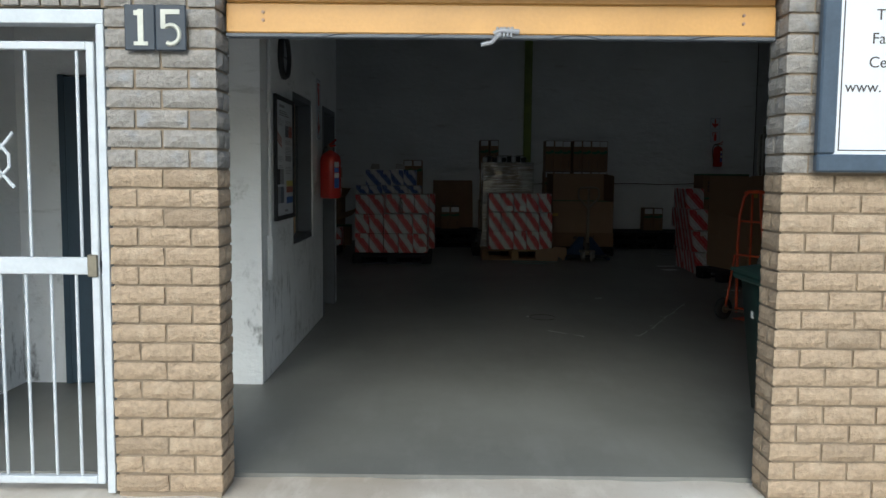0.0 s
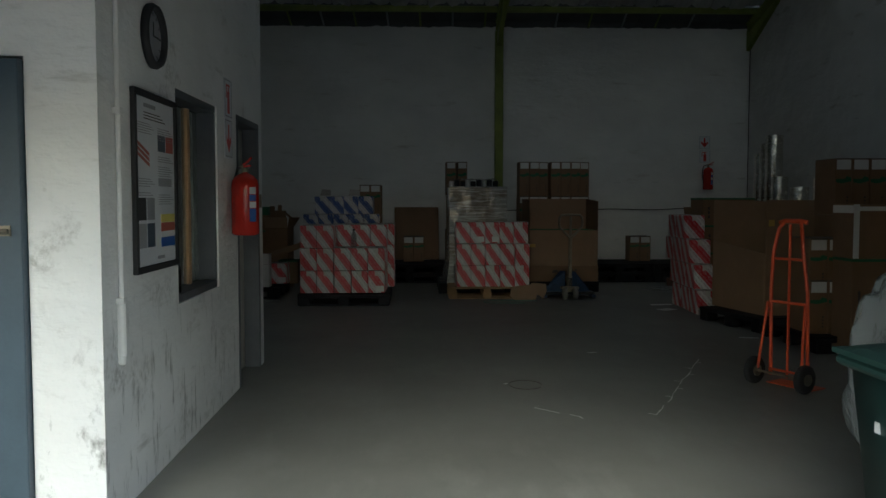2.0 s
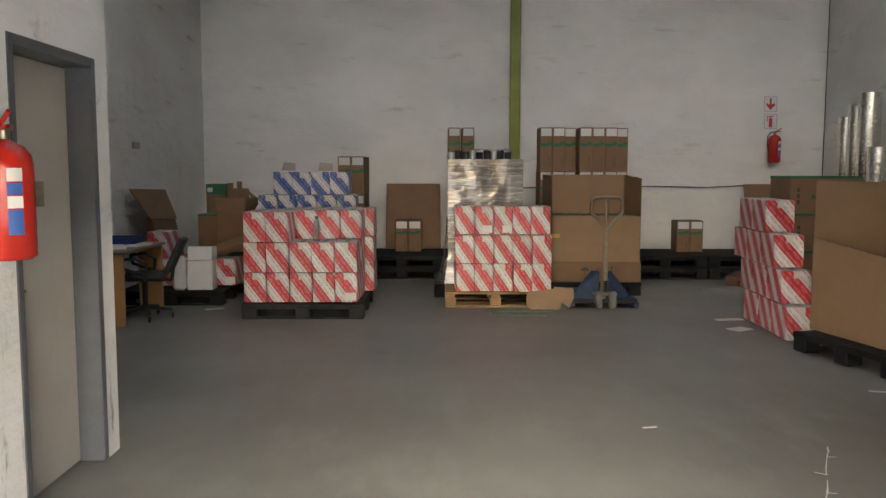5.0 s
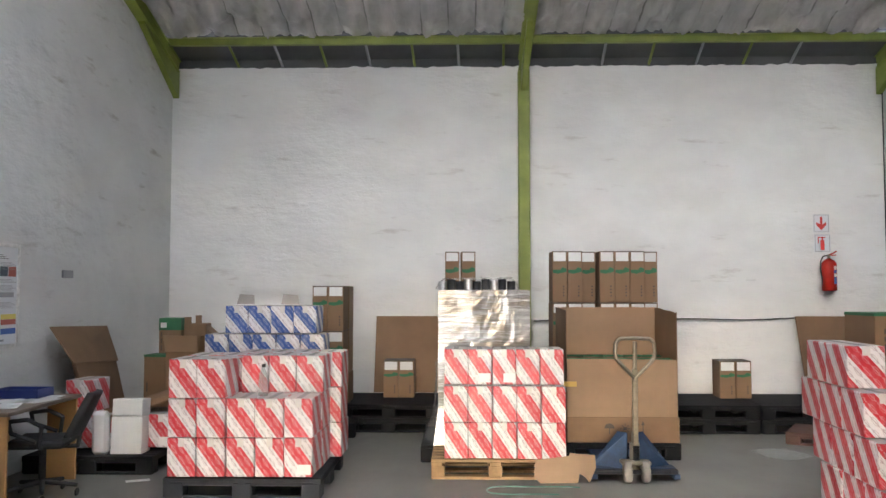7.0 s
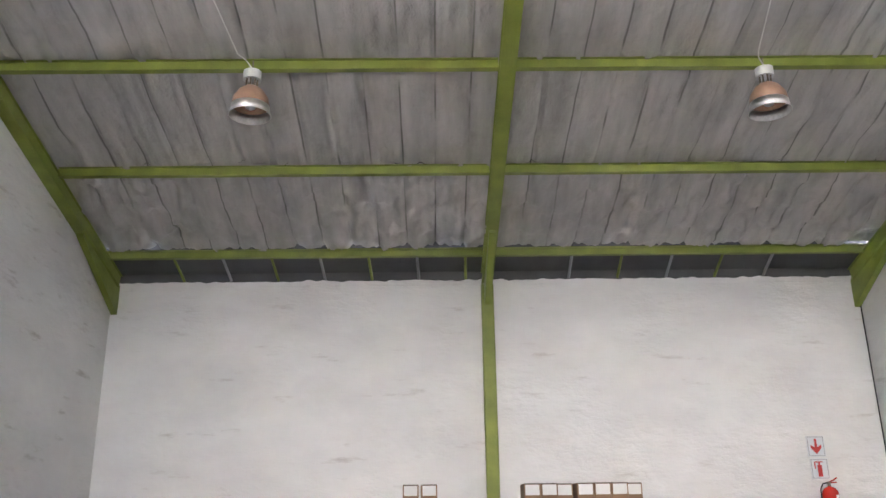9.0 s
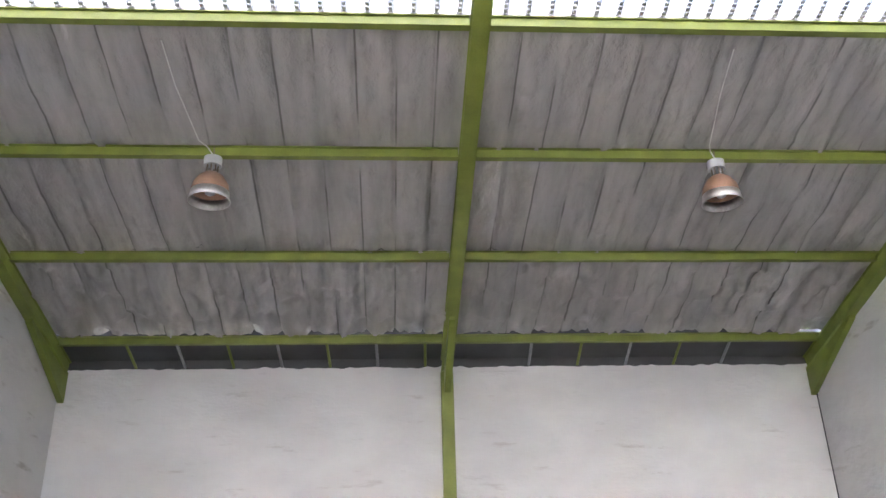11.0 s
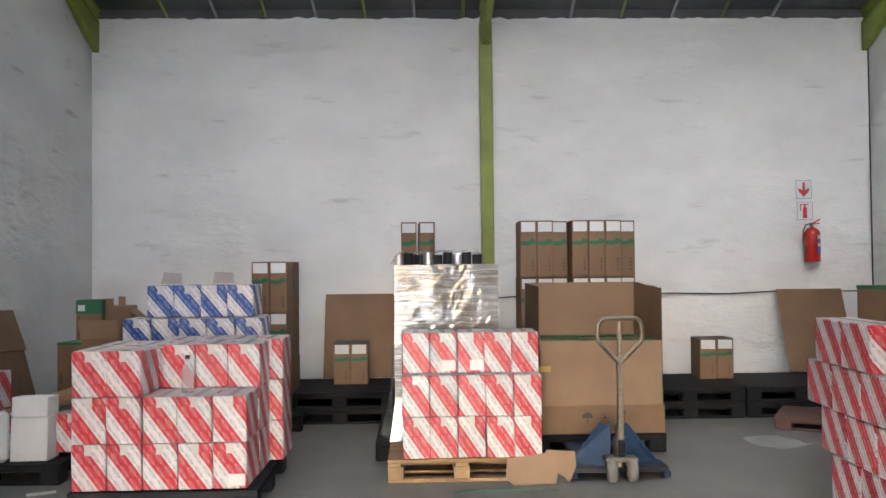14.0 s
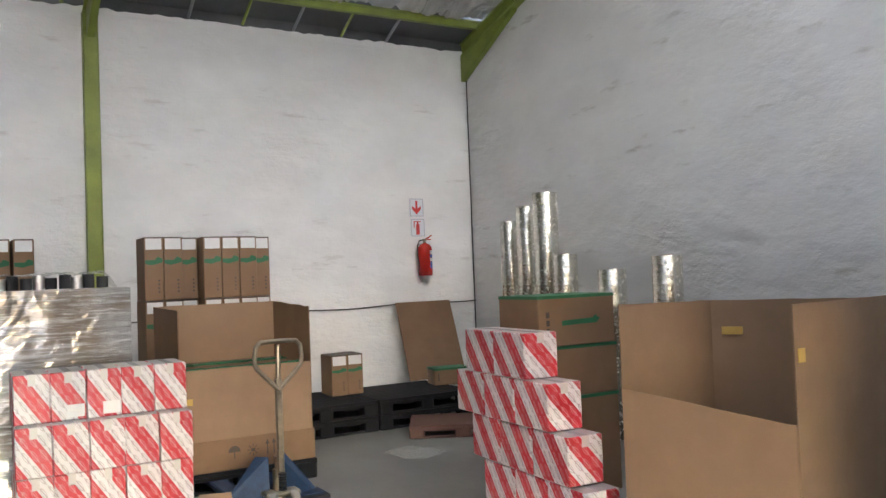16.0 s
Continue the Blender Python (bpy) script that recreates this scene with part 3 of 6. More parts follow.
solid("ceiling_office", one_box(XL, 0.0, OY0, OY1, OH, OH + 0.15), M_OFFICE, "flat slab over the office block", **S)
solid("wall_lobby", one_box(-1.72, -1.62, 0.218, OY0, 0, 2.6), M_OFFICE, "white dirty lobby side wall behind the gate", **S)


# ---- cartons ----
def uv_box(bm, w, d, h, bevel=0.007):
    box(bm, -w / 2, w / 2, 0, d, 0, h, bevel)
    lay = bm.loops.layers.uv.new("UV")
    bm.faces.ensure_lookup_table()
    for f in bm.faces:
        f.normal_update()
        n = f.normal
        if abs(n.z) > 0.8:
            f.material_index = 1
        for lp in f.loops:
            c = lp.vert.co
            lp[lay].uv = (c.x + w / 2, c.z) if abs(n.y) >= abs(n.x) else (c.y * (1 if n.x > 0 else -1) + 0.687, c.z)


def striped_carton(color, w, d, h, label, mark=True):
    bm = fresh()
    uv_box(bm, w, d, h)
    ob = solid("striped_carton", bm, [M_RED if color == "red" else M_BLUE, M_CARDTOP], label, "carton", "striped cartons")
    bm = fresh()
    box(bm, -0.024, 0.024, -0.0012, d + 0.0012, h - 0.0005, h + 0.0012)
    box(bm, -0.024, 0.024, -0.0014, 0.0003, h - 0.07, h + 0.001)
    part("tape", bm, M_GLARETAPE, ob, "clear parcel tape, its glare painted whitish")
    if mark:
        part("label", one_box(-0.01, w / 2 - 0.012, -0.0022, 0, 0.02, 0.10), M_LABEL, ob, "white paper label")
    return ob


RED_W, RED_D, RED_H = 0.229, 0.395, 0.308
red_a = striped_carton("red", RED_W, RED_D, RED_H, "white carton with red diagonal bands, stacked", False)
red_b = striped_carton("red", RED_W, RED_D, RED_H, "white carton with red diagonal bands and paper label", True)
rng = random.Random(4)
first = {"a": red_a, "b": red_b}
used = set()


def put_red(x, y, z, rz=0.0, kind=None):
    """Sets a red carton with its front middle at x, y."""
    key = kind or ("b" if rng.random() < 0.2 else "a")
    m = pose(x + rng.uniform(-0.004, 0.004), y + rng.uniform(-0.012, 0.012), z, 0, 0, rz + rng.uniform(-1.2, 1.2))
    if key not in used:
        used.add(key)
        first[key].matrix_basis = m
        return first[key]
    return copy_thing(first[key], m)


PITCH = 0.234
# stack on the grey pallet
for layer in range(3):
    z = 0.182 + layer * 0.312
    for c in range(5):
        x = -0.23 + PITCH * (c + 0.5)
        if layer < 2 or c < 2:
            put_red(x, 9.69, z)
        put_red(x + 0.01, 10.10, z)
        if c:
            put_red(x + 0.11, 10.51, z)
# stack on the wooden pallet
for layer in range(3):
    z = 0.182 + layer * 0.318
    for c in range(5):
        put_red(1.965 + 0.216 * (c + 0.5) + (0.0 if layer < 2 else 0.0), 10.47 if layer < 2 else 10.60, z).scale = (0.935, 1.0, 1.03)
# stepped stack on the floor
for layer, y0 in enumerate((8.62, 8.78, 8.96, 9.20)):
    for k in range(3 if layer < 3 else 2):
        put_red(5.07 + 0.02 * k, y0 + k * 0.405, 0.004 + layer * 0.316, -3).scale = (1.2, 1.0, 1.0)
# loose ones on the back pallet
put_red(-1.42, 10.78, 0.20, 14)
put_red(-1.50, 10.82, 0.515, -4)
put_red(-0.70, 10.82, 0.20, 2)
put_red(-1.18, 10.90, 0.20, -6)

blue = striped_carton("blue", 0.226, 0.38, 0.268, "white carton with blue diagonal bands, stacked", False)
spots = [(-0.36 + 0.232 * (c + 0.5), 11.02, 0.16 + 0.273 * l) for l in range(4) for c in range(5)]
spots += [(-0.20 + 0.225 * (c + 0.5), 11.16, 0.16 + 0.273 * 4) for c in range(4)]
for k, (x, y, z) in enumerate(spots):
    m = pose(x, y + rng.uniform(-0.012, 0.012), z, 0, 0, rng.uniform(-1.5, 1.5))
    if k:
        copy_thing(blue, m)
    else:
        blue.matrix_basis = m


def brown_carton(w, d, h, label):
    """Tall brown carton with a white label at its top, a green printed mark and small dark print."""
    bm = fresh()
    box(bm, -w / 2, w / 2, 0, d, 0, h, 0.005)
    ob = solid("brown_carton", bm, M_CARTON, label, "carton", "brown cartons")
    part("label", one_box(-w * 0.42, w * 0.42, -0.002, 0.001, h - 0.115, h - 0.012), M_LABEL, ob, "white paper label")
    bm = fresh()
    slab(bm, [(-w * 0.46, -0.0015, h * 0.58), (-w * 0.1, -0.0015, h * 0.56), (w * 0.46, -0.0015, h * 0.60), (w * 0.46, -0.0015, h * 0.66), (w * 0.2, -0.0015, h * 0.69), (w * 0.05, -0.0015, h * 0.64), (-w * 0.46, -0.0015, h * 0.64)], 0.002)
    part("printed_mark", bm, M_GREENINK, ob, "green printed mark")
    bm = fresh()
    for k in range(4):
        box(bm, w * 0.2, w * 0.3, -0.0012, 0.001, h * (0.12 + 0.06 * k), h * (0.15 + 0.06 * k))
    part("print", bm, M_DARKINK, ob)
    part("lid_seam", one_box(-w / 2 + 0.004, w / 2 - 0.004, -0.001, d + 0.001, h - 0.008, h + 0.002), M_DARKINK, ob)
    return ob


brown = brown_carton(0.172, 0.42, 0.595, "tall brown carton with white label and green mark")
small = brown_carton(0.19, 0.36, 0.46, "small brown carton with white label, on black pallets")
spots = []
for k in range(7):
    x = 3.17 + 0.176 * (k + 0.5) + (0.02 if k > 2 else 0)
    back = 0.14 if k in (2, 6) else 0
    spots += [(x, 12.72 + back, 0.335 + 0.6 * l) for l in range(3)]
spots += [(1.90 + 0.2 * k + 0.1, 13.2, 0.335 + 0.61 * l) for k in range(2) for l in range(3)]
for k, (x, y, z) in enumerate(spots):
    m = pose(x, y, z, 0, 0, rng.uniform(-2, 2))
    if k:
        copy_thing(brown, m)
    else:
        brown.matrix_basis = m
spots = [(1.225, 13.5, 0.335), (1.42, 13.5, 0.335), (5.42, 13.5, 0.335), (5.625, 13.52, 0.335)]
for k, (x, y, z) in enumerate(spots):
    m = pose(x, y, z, 0, 0, rng.uniform(-3, 3))
    if k:
        copy_thing(small, m)
    else:
        small.matrix_basis = m
mid = brown_carton(0.178, 0.45, 0.515, "brown carton with white label, in a tall stack")
spots = [(0.40 + 0.182 * k + 0.09, 12.55 + 0.46 * r - (0.0 if l else 0), 0.17 + 0.52 * l) for k in range(2) for r in range(2) for l in range(3)]
for k, (x, y, z) in enumerate(spots):
    m = pose(x, y, z, 0, 0, rng.uniform(-1.5, 1.5))
    if k:
        copy_thing(mid, m)
    else:
        mid.matrix_basis = m


# ---- pallets ----
def plastic_pallet(w, d, h, material, label, feet=3):
    """Moulded pallet: slotted deck, skirt with rounded fork openings, feet."""
    ob = thing("plastic_pallet", label, "pallet", "pallets")
    bm = fresh()
    t = 0.03
    n = 11
    for k in range(n):
        y = -d / 2 + d * k / n
        part("slat", one_box(-w / 2, w / 2, y + 0.006, y + d / n - 0.006, h - t, h, 0.004), material, ob)
    for k in range(5):
        x = -w / 2 + 0.03 + (w - 0.06) * k / 4
        box(bm, x - 0.03, x + 0.03, -d / 2 + 0.004, d / 2 - 0.004, h - t - 0.02, h - 0.003)
    part("deck_frame", bm, material, ob)
    for ix in range(3):
        for iy in range(3):
            x, y = (ix - 1) * (w / 2 - 0.08), (iy - 1) * (d / 2 - 0.08)
            part("foot", one_box(x - 0.08, x + 0.08, y - 0.078, y + 0.078, 0, h - t - 0.003, 0.012), material, ob)
    for s in (-1, 1):
        bm = fresh()
        box(bm, -w / 2 + 0.01, w / 2 - 0.01, s * (d / 2 - 0.035) - 0.02, s * (d / 2 - 0.035) + 0.02, 0, 0.026, 0.004)
        box(bm, -w / 2 + 0.01, w / 2 - 0.01, s * (d / 2 - 0.03) - 0.02, s * (d / 2 - 0.03) + 0.02, h - 0.06, h - t - 0.001)
        part("runner", bm, material, ob)
    return ob


grey_pallet = plastic_pallet(1.27, 1.25, 0.165, M_DARKGREY, "dark grey plastic pallet under striped cartons")
grey_pallet.matrix_basis = pose(0.365, 10.34, 0)
black = plastic_pallet(1.2, 1.15, 0.165, M_BLACKPLASTIC, "black plastic pallet on the floor")
places = [(1.25, 13.46, 0, 0), (1.25, 13.46, 0.167, 0), (2.47, 13.45, 0, 0), (2.47, 13.45, 0.167, 1), (3.70, 13.45, 0, 0), (3.7, 13.46, 0.167, 0),
          (5.0, 13.45, 0, 0), (5.0, 13.46, 0.167, 0), (6.22, 13.45, 0, 0), (6.22, 13.45, 0.167, 0), (2.32, 11.76, 0, 0), (3.68, 11.92, 0, 0),
          (-1.28, 11.15, 0, 0), (0.22, 11.62, -0.006, 0), (5.56, 7.86, 0, 14), (0.60, 13.45 - 0.4, 0, 0), (5.72, 6.55, 0, 3), (7.35, 13.5, 0, 0)]
places = [p for k, p in enumerate(places) if k not in (15, 17)]
for k, (x, y, z, r) in enumerate(places):
    m = pose(x, y, z, 0, 0, r)
    if k:
        copy_thing(black, m)
    else:
        black.matrix_basis = m
stand = copy_thing(black, pose(0.60, 12.98, 0.0, 0, 0, 0))
stand.scale = (0.5, 0.8, 1.0)
brownpal = plastic_pallet(1.1, 0.7, 0.135, M_BROWNPLASTIC, "brown plastic pallet lying before the black pallets")
brownpal.matrix_basis = pose(6.29, 12.28, 0.0, 0, 0, -30)


def wood_pallet():
    ob = thing("wooden_pallet", "raw wooden pallet under red striped cartons", "pallet", "pallets")
    w, d = 1.14, 0.66
    for k in range(5):
        y = -d / 2 + (d - 0.1) * k / 4
        part("deck_board", one_box(-w / 2, w / 2, y, y + 0.1, 0.125, 0.147, 0.003), M_WOOD, ob)
    for k in range(3):
        y = -d / 2 + (d - 0.1) * k / 2
        part("base_board", one_box(-w / 2, w / 2, y, y + 0.1, 0, 0.02, 0.003), M_WOOD, ob)
        for j in range(3):
            x = -w / 2 + (w - 0.12) * j / 2
            part("block", one_box(x, x + 0.12, y + 0.002, y + 0.098, 0.0205, 0.1, 0.004), M_WOOD, ob)
    for j in range(3):
        x = -w / 2 + (w - 0.1) * j / 2
        part("stringer", one_box(x, x + 0.1, -d / 2, d / 2, 0.1005, 0.1245, 0.003), M_WOOD, ob)
    return ob


wood = wood_pallet()
wood.matrix_basis = pose(2.42, 10.80, 0) @ Matrix.Diagonal((1, 1, 1.2, 1))


# ---- stacked goods and handling gear ----
def wrapped_load():
    ob = thing("wrapped_load", "cartons on a pallet wound in shiny clear stretch film", "load", m=pose(2.34, 11.72, 0.167))
    bm = fresh()
    n, rows = 96, 44
    grid = []
    for j in range(rows + 1):
        z = 1.505 * j / rows
        ring = []
        for i in range(n):
            a = i / n * 4
            s, t = int(a), a - int(a)
            cx = [(-1, -1), (1, -1), (1, 1), (-1, 1), (-1, -1)]
            x = (cx[s][0] + (cx[s + 1][0] - cx[s][0]) * t) * 0.45
            y = (cx[s][1] + (cx[s + 1][1] - cx[s][1]) * t) * 0.5
            k = noise.noise(Vector((x * 7, y * 7, z * 4))) * 0.008 + noise.noise(Vector((x * 22, y * 22, z * 30))) * 0.005
            flare = 0.1 * max(0.0, 0.35 - z) / 0.35
            f = 1 + k + flare * (1.0 if x < 0 else 0.3)
            ring.append(bm.verts.new((x * f, y * f, z)))
        grid.append(ring)
    for j in range(rows):
        for i in range(n):
            bm.faces.new((grid[j][i], grid[j][(i + 1) % n], grid[j + 1][(i + 1) % n], grid[j + 1][i]))
    bm.faces.new(grid[-1])
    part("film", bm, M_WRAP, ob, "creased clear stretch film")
    bm = fresh()
    bmesh.ops.create_grid(bm, x_segments=10, y_segments=40, size=0.5)
    for v in bm.verts:
        u, w = v.co.x + 0.5, v.co.y + 0.5
        v.co = Vector((-0.47 - 0.17 * (1 - w) ** 2 * u + 0.02 * noise.noise(Vector((u * 5, w * 9, 2))), -0.56 + 0.4 * u + 0.025 * noise.noise(Vector((u * 8, w * 14, 8))), 0.01 - 0.15 * (1 - w) + 0.8 * w))
    part("loose_tail", bm, M_CLEAR, ob, "loose end of clear film hanging down", True)
    part("top_sheet", one_box(-0.43, 0.43, -0.48, 0.48, 1.5055, 1.5095), M_CARDTOP, ob, "pale card under the film")
    return ob


wrapped_load()
for k in range(9):
    x = 1.93 + 0.086 * k
    bm = fresh()
    y = 11.42 + 0.05 * math.sin(k * 2.1)
    lathe(bm, [(0.022, 0), (0.042, 0), (0.042, 0.085 + 0.02 * (k % 2)), (0.022, 0.085 + 0.02 * (k % 2)), (0.022, 0)], 18)
    solid("tape_roll", bm, M_BLACK if k % 3 else M_ALU, "dark roll of strapping tape on the wrapped load", "roll", "tape rolls", m=pose(x, y, 1.678))
bm = fresh()
bmesh.ops.create_grid(bm, x_segments=22, y_segments=10, size=0.5, matrix=Matrix.Diagonal((0.84, 0.3, 1, 1)))
for v in bm.verts:
    v.co.z = 0.115 + 0.03 * noise.noise(v.co * 11) - 0.10 * max(0.0, abs(v.co.x) - 0.36) / 0.06
solid("loose_film", bm, M_CLEAR, "loose clear film draped over the tape rolls", "film", m=pose(2.28, 11.42, 1.675), smooth=True)


def panel(bm, a, b, z0, za, zb, t=0.008):
    """An upright board from a to b (plan points), with its top at za and zb."""
    a, b = Vector((*a, 0)), Vector((*b, 0))
    n = Vector((-(b - a).y, (b - a).x, 0)).normalized() * t
    lo = [bm.verts.new(p) for p in (a + Vector((0, 0, z0)), b + Vector((0, 0, z0)), b + n + Vector((0, 0, z0)), a + n + Vector((0, 0, z0)))]
    steps = 9
    up = []
    for off in (Vector(), n):
        row = []
        for k in range(steps + 1):
            t_ = k / steps
            p = a.lerp(b, t_) + off
            row.append(bm.verts.new((p.x, p.y, za + (zb - za) * t_ + 0.008 * noise.noise(Vector((k * 1.3, za * 9, 2))))))
        up.append(row)
    bm.faces.new([lo[0], lo[1]] + up[0][::-1]), bm.faces.new([lo[3]] + up[1] + [lo[2]])
    for k in range(steps):
        bm.faces.new((up[0][k], up[0][k + 1], up[1][k + 1], up[1][k]))
    bm.faces.new((lo[0], up[0][0], up[1][0], lo[3])), bm.faces.new((lo[1], lo[2], up[1][-1], up[0][-1])), bm.faces.new((lo[0], lo[3], lo[2], lo[1]))
    bmesh.ops.recalc_face_normals(bm, faces=bm.faces[:])


def shipping_marks(ob, x, y, z, s=1.0, m=Matrix()):
    """Umbrella, sun and two upward arrows, printed on a carton that faces -y."""
    bm = fresh()
    pts = [(x + 0.045 * s * math.cos(a), y, z + 0.045 * s * math.sin(a)) for a in [math.pi * k / 8 for k in range(9)]]
    slab(bm, [m @ Vector(p) for p in pts], 0.001)
    box(bm, x - 0.004, x + 0.004, y - 0.001, y, z - 0.05 * s, z, turn=m)
    part("umbrella_mark", bm, M_DARKINK, ob)
    bm = fresh()
    for k in range(8):
        a = math.pi * k / 4
        box(bm, 0.022 * s, 0.045 * s, -0.001, 0, -0.003, 0.003, turn=m @ Matrix.Translation((x + 0.14 * s, y, z)) @ Matrix.Rotation(a, 4, "Y"))
    box(bm, x + 0.125 * s, x + 0.155 * s, y - 0.001, y, z - 0.014, z + 0.014, turn=m)
    part("sun_mark", bm, M_DARKINK, ob)
    bm = fresh()
    for k in (0.25, 0.3):
        box(bm, x + k * s - 0.004, x + k * s + 0.004, y - 0.001, y, z - 0.05 * s, z + 0.045 * s, turn=m)
        slab(bm, [m @ Vector(p) for p in ((x + k * s - 0.018, y, z + 0.03 * s), (x + k * s + 0.018, y, z + 0.03 * s), (x + k * s, y, z + 0.065 * s))], 0.001)
    part("arrow_mark", bm, M_DARKINK, ob)


def cut_carton():
    """Big carton with its front cut low and its back and side walls standing."""
    ob = thing("open_carton", "large brown carton, front cut down, full of cartons", "carton", "large cartons", m=pose(3.16, 11.37, 0.168))
    w, d = 1.10, 0.93
    bm = fresh()
    panel(bm, (0, 0), (w, 0), 0.065, 0.82, 0.82)
    part("front_panel", bm, M_CARTON_LIGHT, ob)
    part("base_band", one_box(0, w + 0.012, -0.008, d, 0.0, 0.25, 0.004), M_CARTON, ob, "darker printed base band")
    for nm, a, b, za, zb in (("side_panel", (w, 0), (w, d), 1.28, 1.32), ("back_panel", (w, d), (0, d), 1.32, 1.32), ("side_panel", (0, d), (0, 0.0), 1.32, 1.3)):
        bm = fresh()
        panel(bm, a, b, 0.26, za, zb)
        part(nm, bm, M_CARTON if nm == "side_panel" else M_CARTON_LIGHT, ob)
    shipping_marks(ob, 0.42, -0.009, 0.14, 1.1)
    part("tape", one_box(-0.18, 0.10, -0.011, -0.008, 0.55, 0.60), M_TAPE, ob, "yellow tape end")
    return ob


cut_carton()
for r in range(2):
    for c in range(5):
        bm = fresh()
        box(bm, -0.1, 0.1, 0, 0.42, 0, 0.55, 0.006)
        ob = solid("packed_carton", bm, M_CARTON, "brown carton with green strap, packed in a large carton", "carton", "packed cartons", m=pose(3.28 + 0.212 * c, 11.40 + 0.44 * r, 0.42, 0, 0, 0))
        for turn in (-28, 28):
            part("strap", one_box(-0.115, 0.115, -0.014, 0.014, 0.551, 0.563 + 0.004 * (turn > 0), turn=pose(0, 0.12, 0, 0, 0, turn)), M_GREENINK, ob, "green strap")


def leaning_board(x0, x1, ytop, ybot, z0, z1, label):
    ob = thing("cardboard_sheets", label, "cardboard", "flat cardboard")
    for k in range(3):
        o = 0.009 * k
        bm = fresh()
        slab(bm, [(x0 + o, ybot + o, z0), (x1 + o * 0.5, ybot + o, z0), (x1 + o * 0.5 - 0.01, ytop + o, z1 - o * 1.5), (x0 + o, ytop + o, z1 - o * 1.5)], 0.007)
        part("sheet", bm, M_CARTON, ob)
    return ob


leaning_board(0.95, 1.80, 14.38, 14.05, 0.335, 1.33, "flat brown cardboard leaning on the back wall")
leaning_board(6.62, 7.46, 14.40, 14.05, 0.335, 1.33, "flat brown cardboard leaning beside the extinguisher")


def scrap(name, pts, m, label):
    bm = fresh()
    slab(bm, pts, 0.006)
    return solid(name, bm, M_CARTON_LIGHT, label, "cardboard", m=m)


scrap("cardboard_scrap", [(0, 0, 0.0), (0.1, 0, -0.0), (0.33, 0, 0.0), (0.35, 0, 0.08), (0.40, 0, 0.05), (0.43, 0, 0.0), (0.5, 0, 0.13), (0.5, 0, 0.24), (0.28, 0, 0.26), (0.27, 0, 0.235), (-0.03, 0, 0.2), (-0.05, 0, 0.06)], pose(2.80, 10.32, 0.004, -24, 0, 4), "torn piece of brown cardboard leaning on the pallet")


def pallet_jack():
    ob = thing("pallet_jack", "worn blue hand pallet truck with steel handle", "pallet truck", m=pose(3.64, 10.44, 0))
    for s in (-1, 1):
        bm = fresh()
        box(bm, s * 0.19 - 0.075, s * 0.19 + 0.075, 0.2, 1.25, 0.045, 0.10, 0.012)
        part("fork", bm, M_JACKBLUE, ob)
        bm = fresh()
        slab(bm, [(s * 0.06, 0.05, 0.1), (s * 0.34, 0.2, 0.06), (s * 0.34, 0.2, 0.11), (s * 0.11, 0.2, 0.40), (s * 0.04, 0.12, 0.40)], 0.012)
        box(bm, min(s * 0.04, s * 0.38), max(s * 0.04, s * 0.38), 0.06, 0.24, 0.045, 0.10, 0.008)
        part("frame", bm, M_JACKBLUE, ob)
        bm = fresh()
        lathe(bm, [(0.0, -0.03), (0.03, -0.03), (0.088, -0.028), (0.094, -0.015), (0.094, 0.015), (0.088, 0.028), (0.03, 0.03), (0.0, 0.03)], 24, Matrix.Translation((s * 0.078, -0.06, 0.094)) @ Matrix.Rotation(math.pi / 2, 4, "Y"))
        wheel = part("wheel", bm, M_RUBBER, ob, "grey worn wheel", True)
        bm = fresh()
        rod(bm, (s * 0.11, -0.06, 0.094), (s * 0.118, -0.06, 0.094), 0.035, 14)
        part("hub", bm, M_STEEL, wheel)
        bm = fresh()
        box(bm, s * 0.36 - 0.03, s * 0.36 + 0.03, -0.03, 0.2, 0.02, 0.065, 0.006)
        part("step_guard", bm, M_JACKBLUE, ob)
    part("cross_member", one_box(-0.37, 0.37, -0.035, 0.035, 0.066, 0.104, 0.006), M_DARKGREY, ob, "greasy dark steel cross member")
    bm = fresh()
    rod(bm, (0, 0.02, 0.1), (0, 0.02, 0.33), 0.045, 16)
    rod(bm, (0, 0.02, 0.33), (0, 0.02, 0.42), 0.028, 16)
    box(bm, -0.13, 0.13, -0.08, 0.05, 0.15, 0.185, 0.01)
    part("pump", bm, M_STEEL, ob, "greasy steel pump")
    bm = fresh()
    for k in range(7):
        bmesh.ops.create_cone(bm, cap_ends=True, segments=12, radius1=0.03, radius2=0.03, depth=0.008, matrix=Matrix.Translation((0, -0.06, 0.2 + 0.018 * k)))
    part("spring", bm, M_DARKGREY, ob)
    bm = fresh()
    box(bm, -0.024, 0.024, -0.05, -0.015, 0.32, 0.98, 0.006)
    rod(bm, (0, -0.035, 0.98), (0, -0.05, 1.22), 0.018, 10)
    part("tiller", bm, M_STEEL, ob)
    loop = [(0, -0.04, 0.90), (-0.09, -0.045, 0.99), (-0.165, -0.05, 1.07), (-0.175, -0.05, 1.13), (-0.165, -0.052, 1.21), (-0.13, -0.055, 1.245), (0, -0.055, 1.25), (0.13, -0.055, 1.245), (0.165, -0.052, 1.21), (0.175, -0.05, 1.13), (0.165, -0.05, 1.07), (0.09, -0.045, 0.99), (0, -0.04, 0.90)]
    bm = fresh()
    tube(bm, [Vector(p) for p in loop], 0.0165, 10)
    part("handle", bm, M_STEEL, ob, "bare steel loop handle")
    return ob


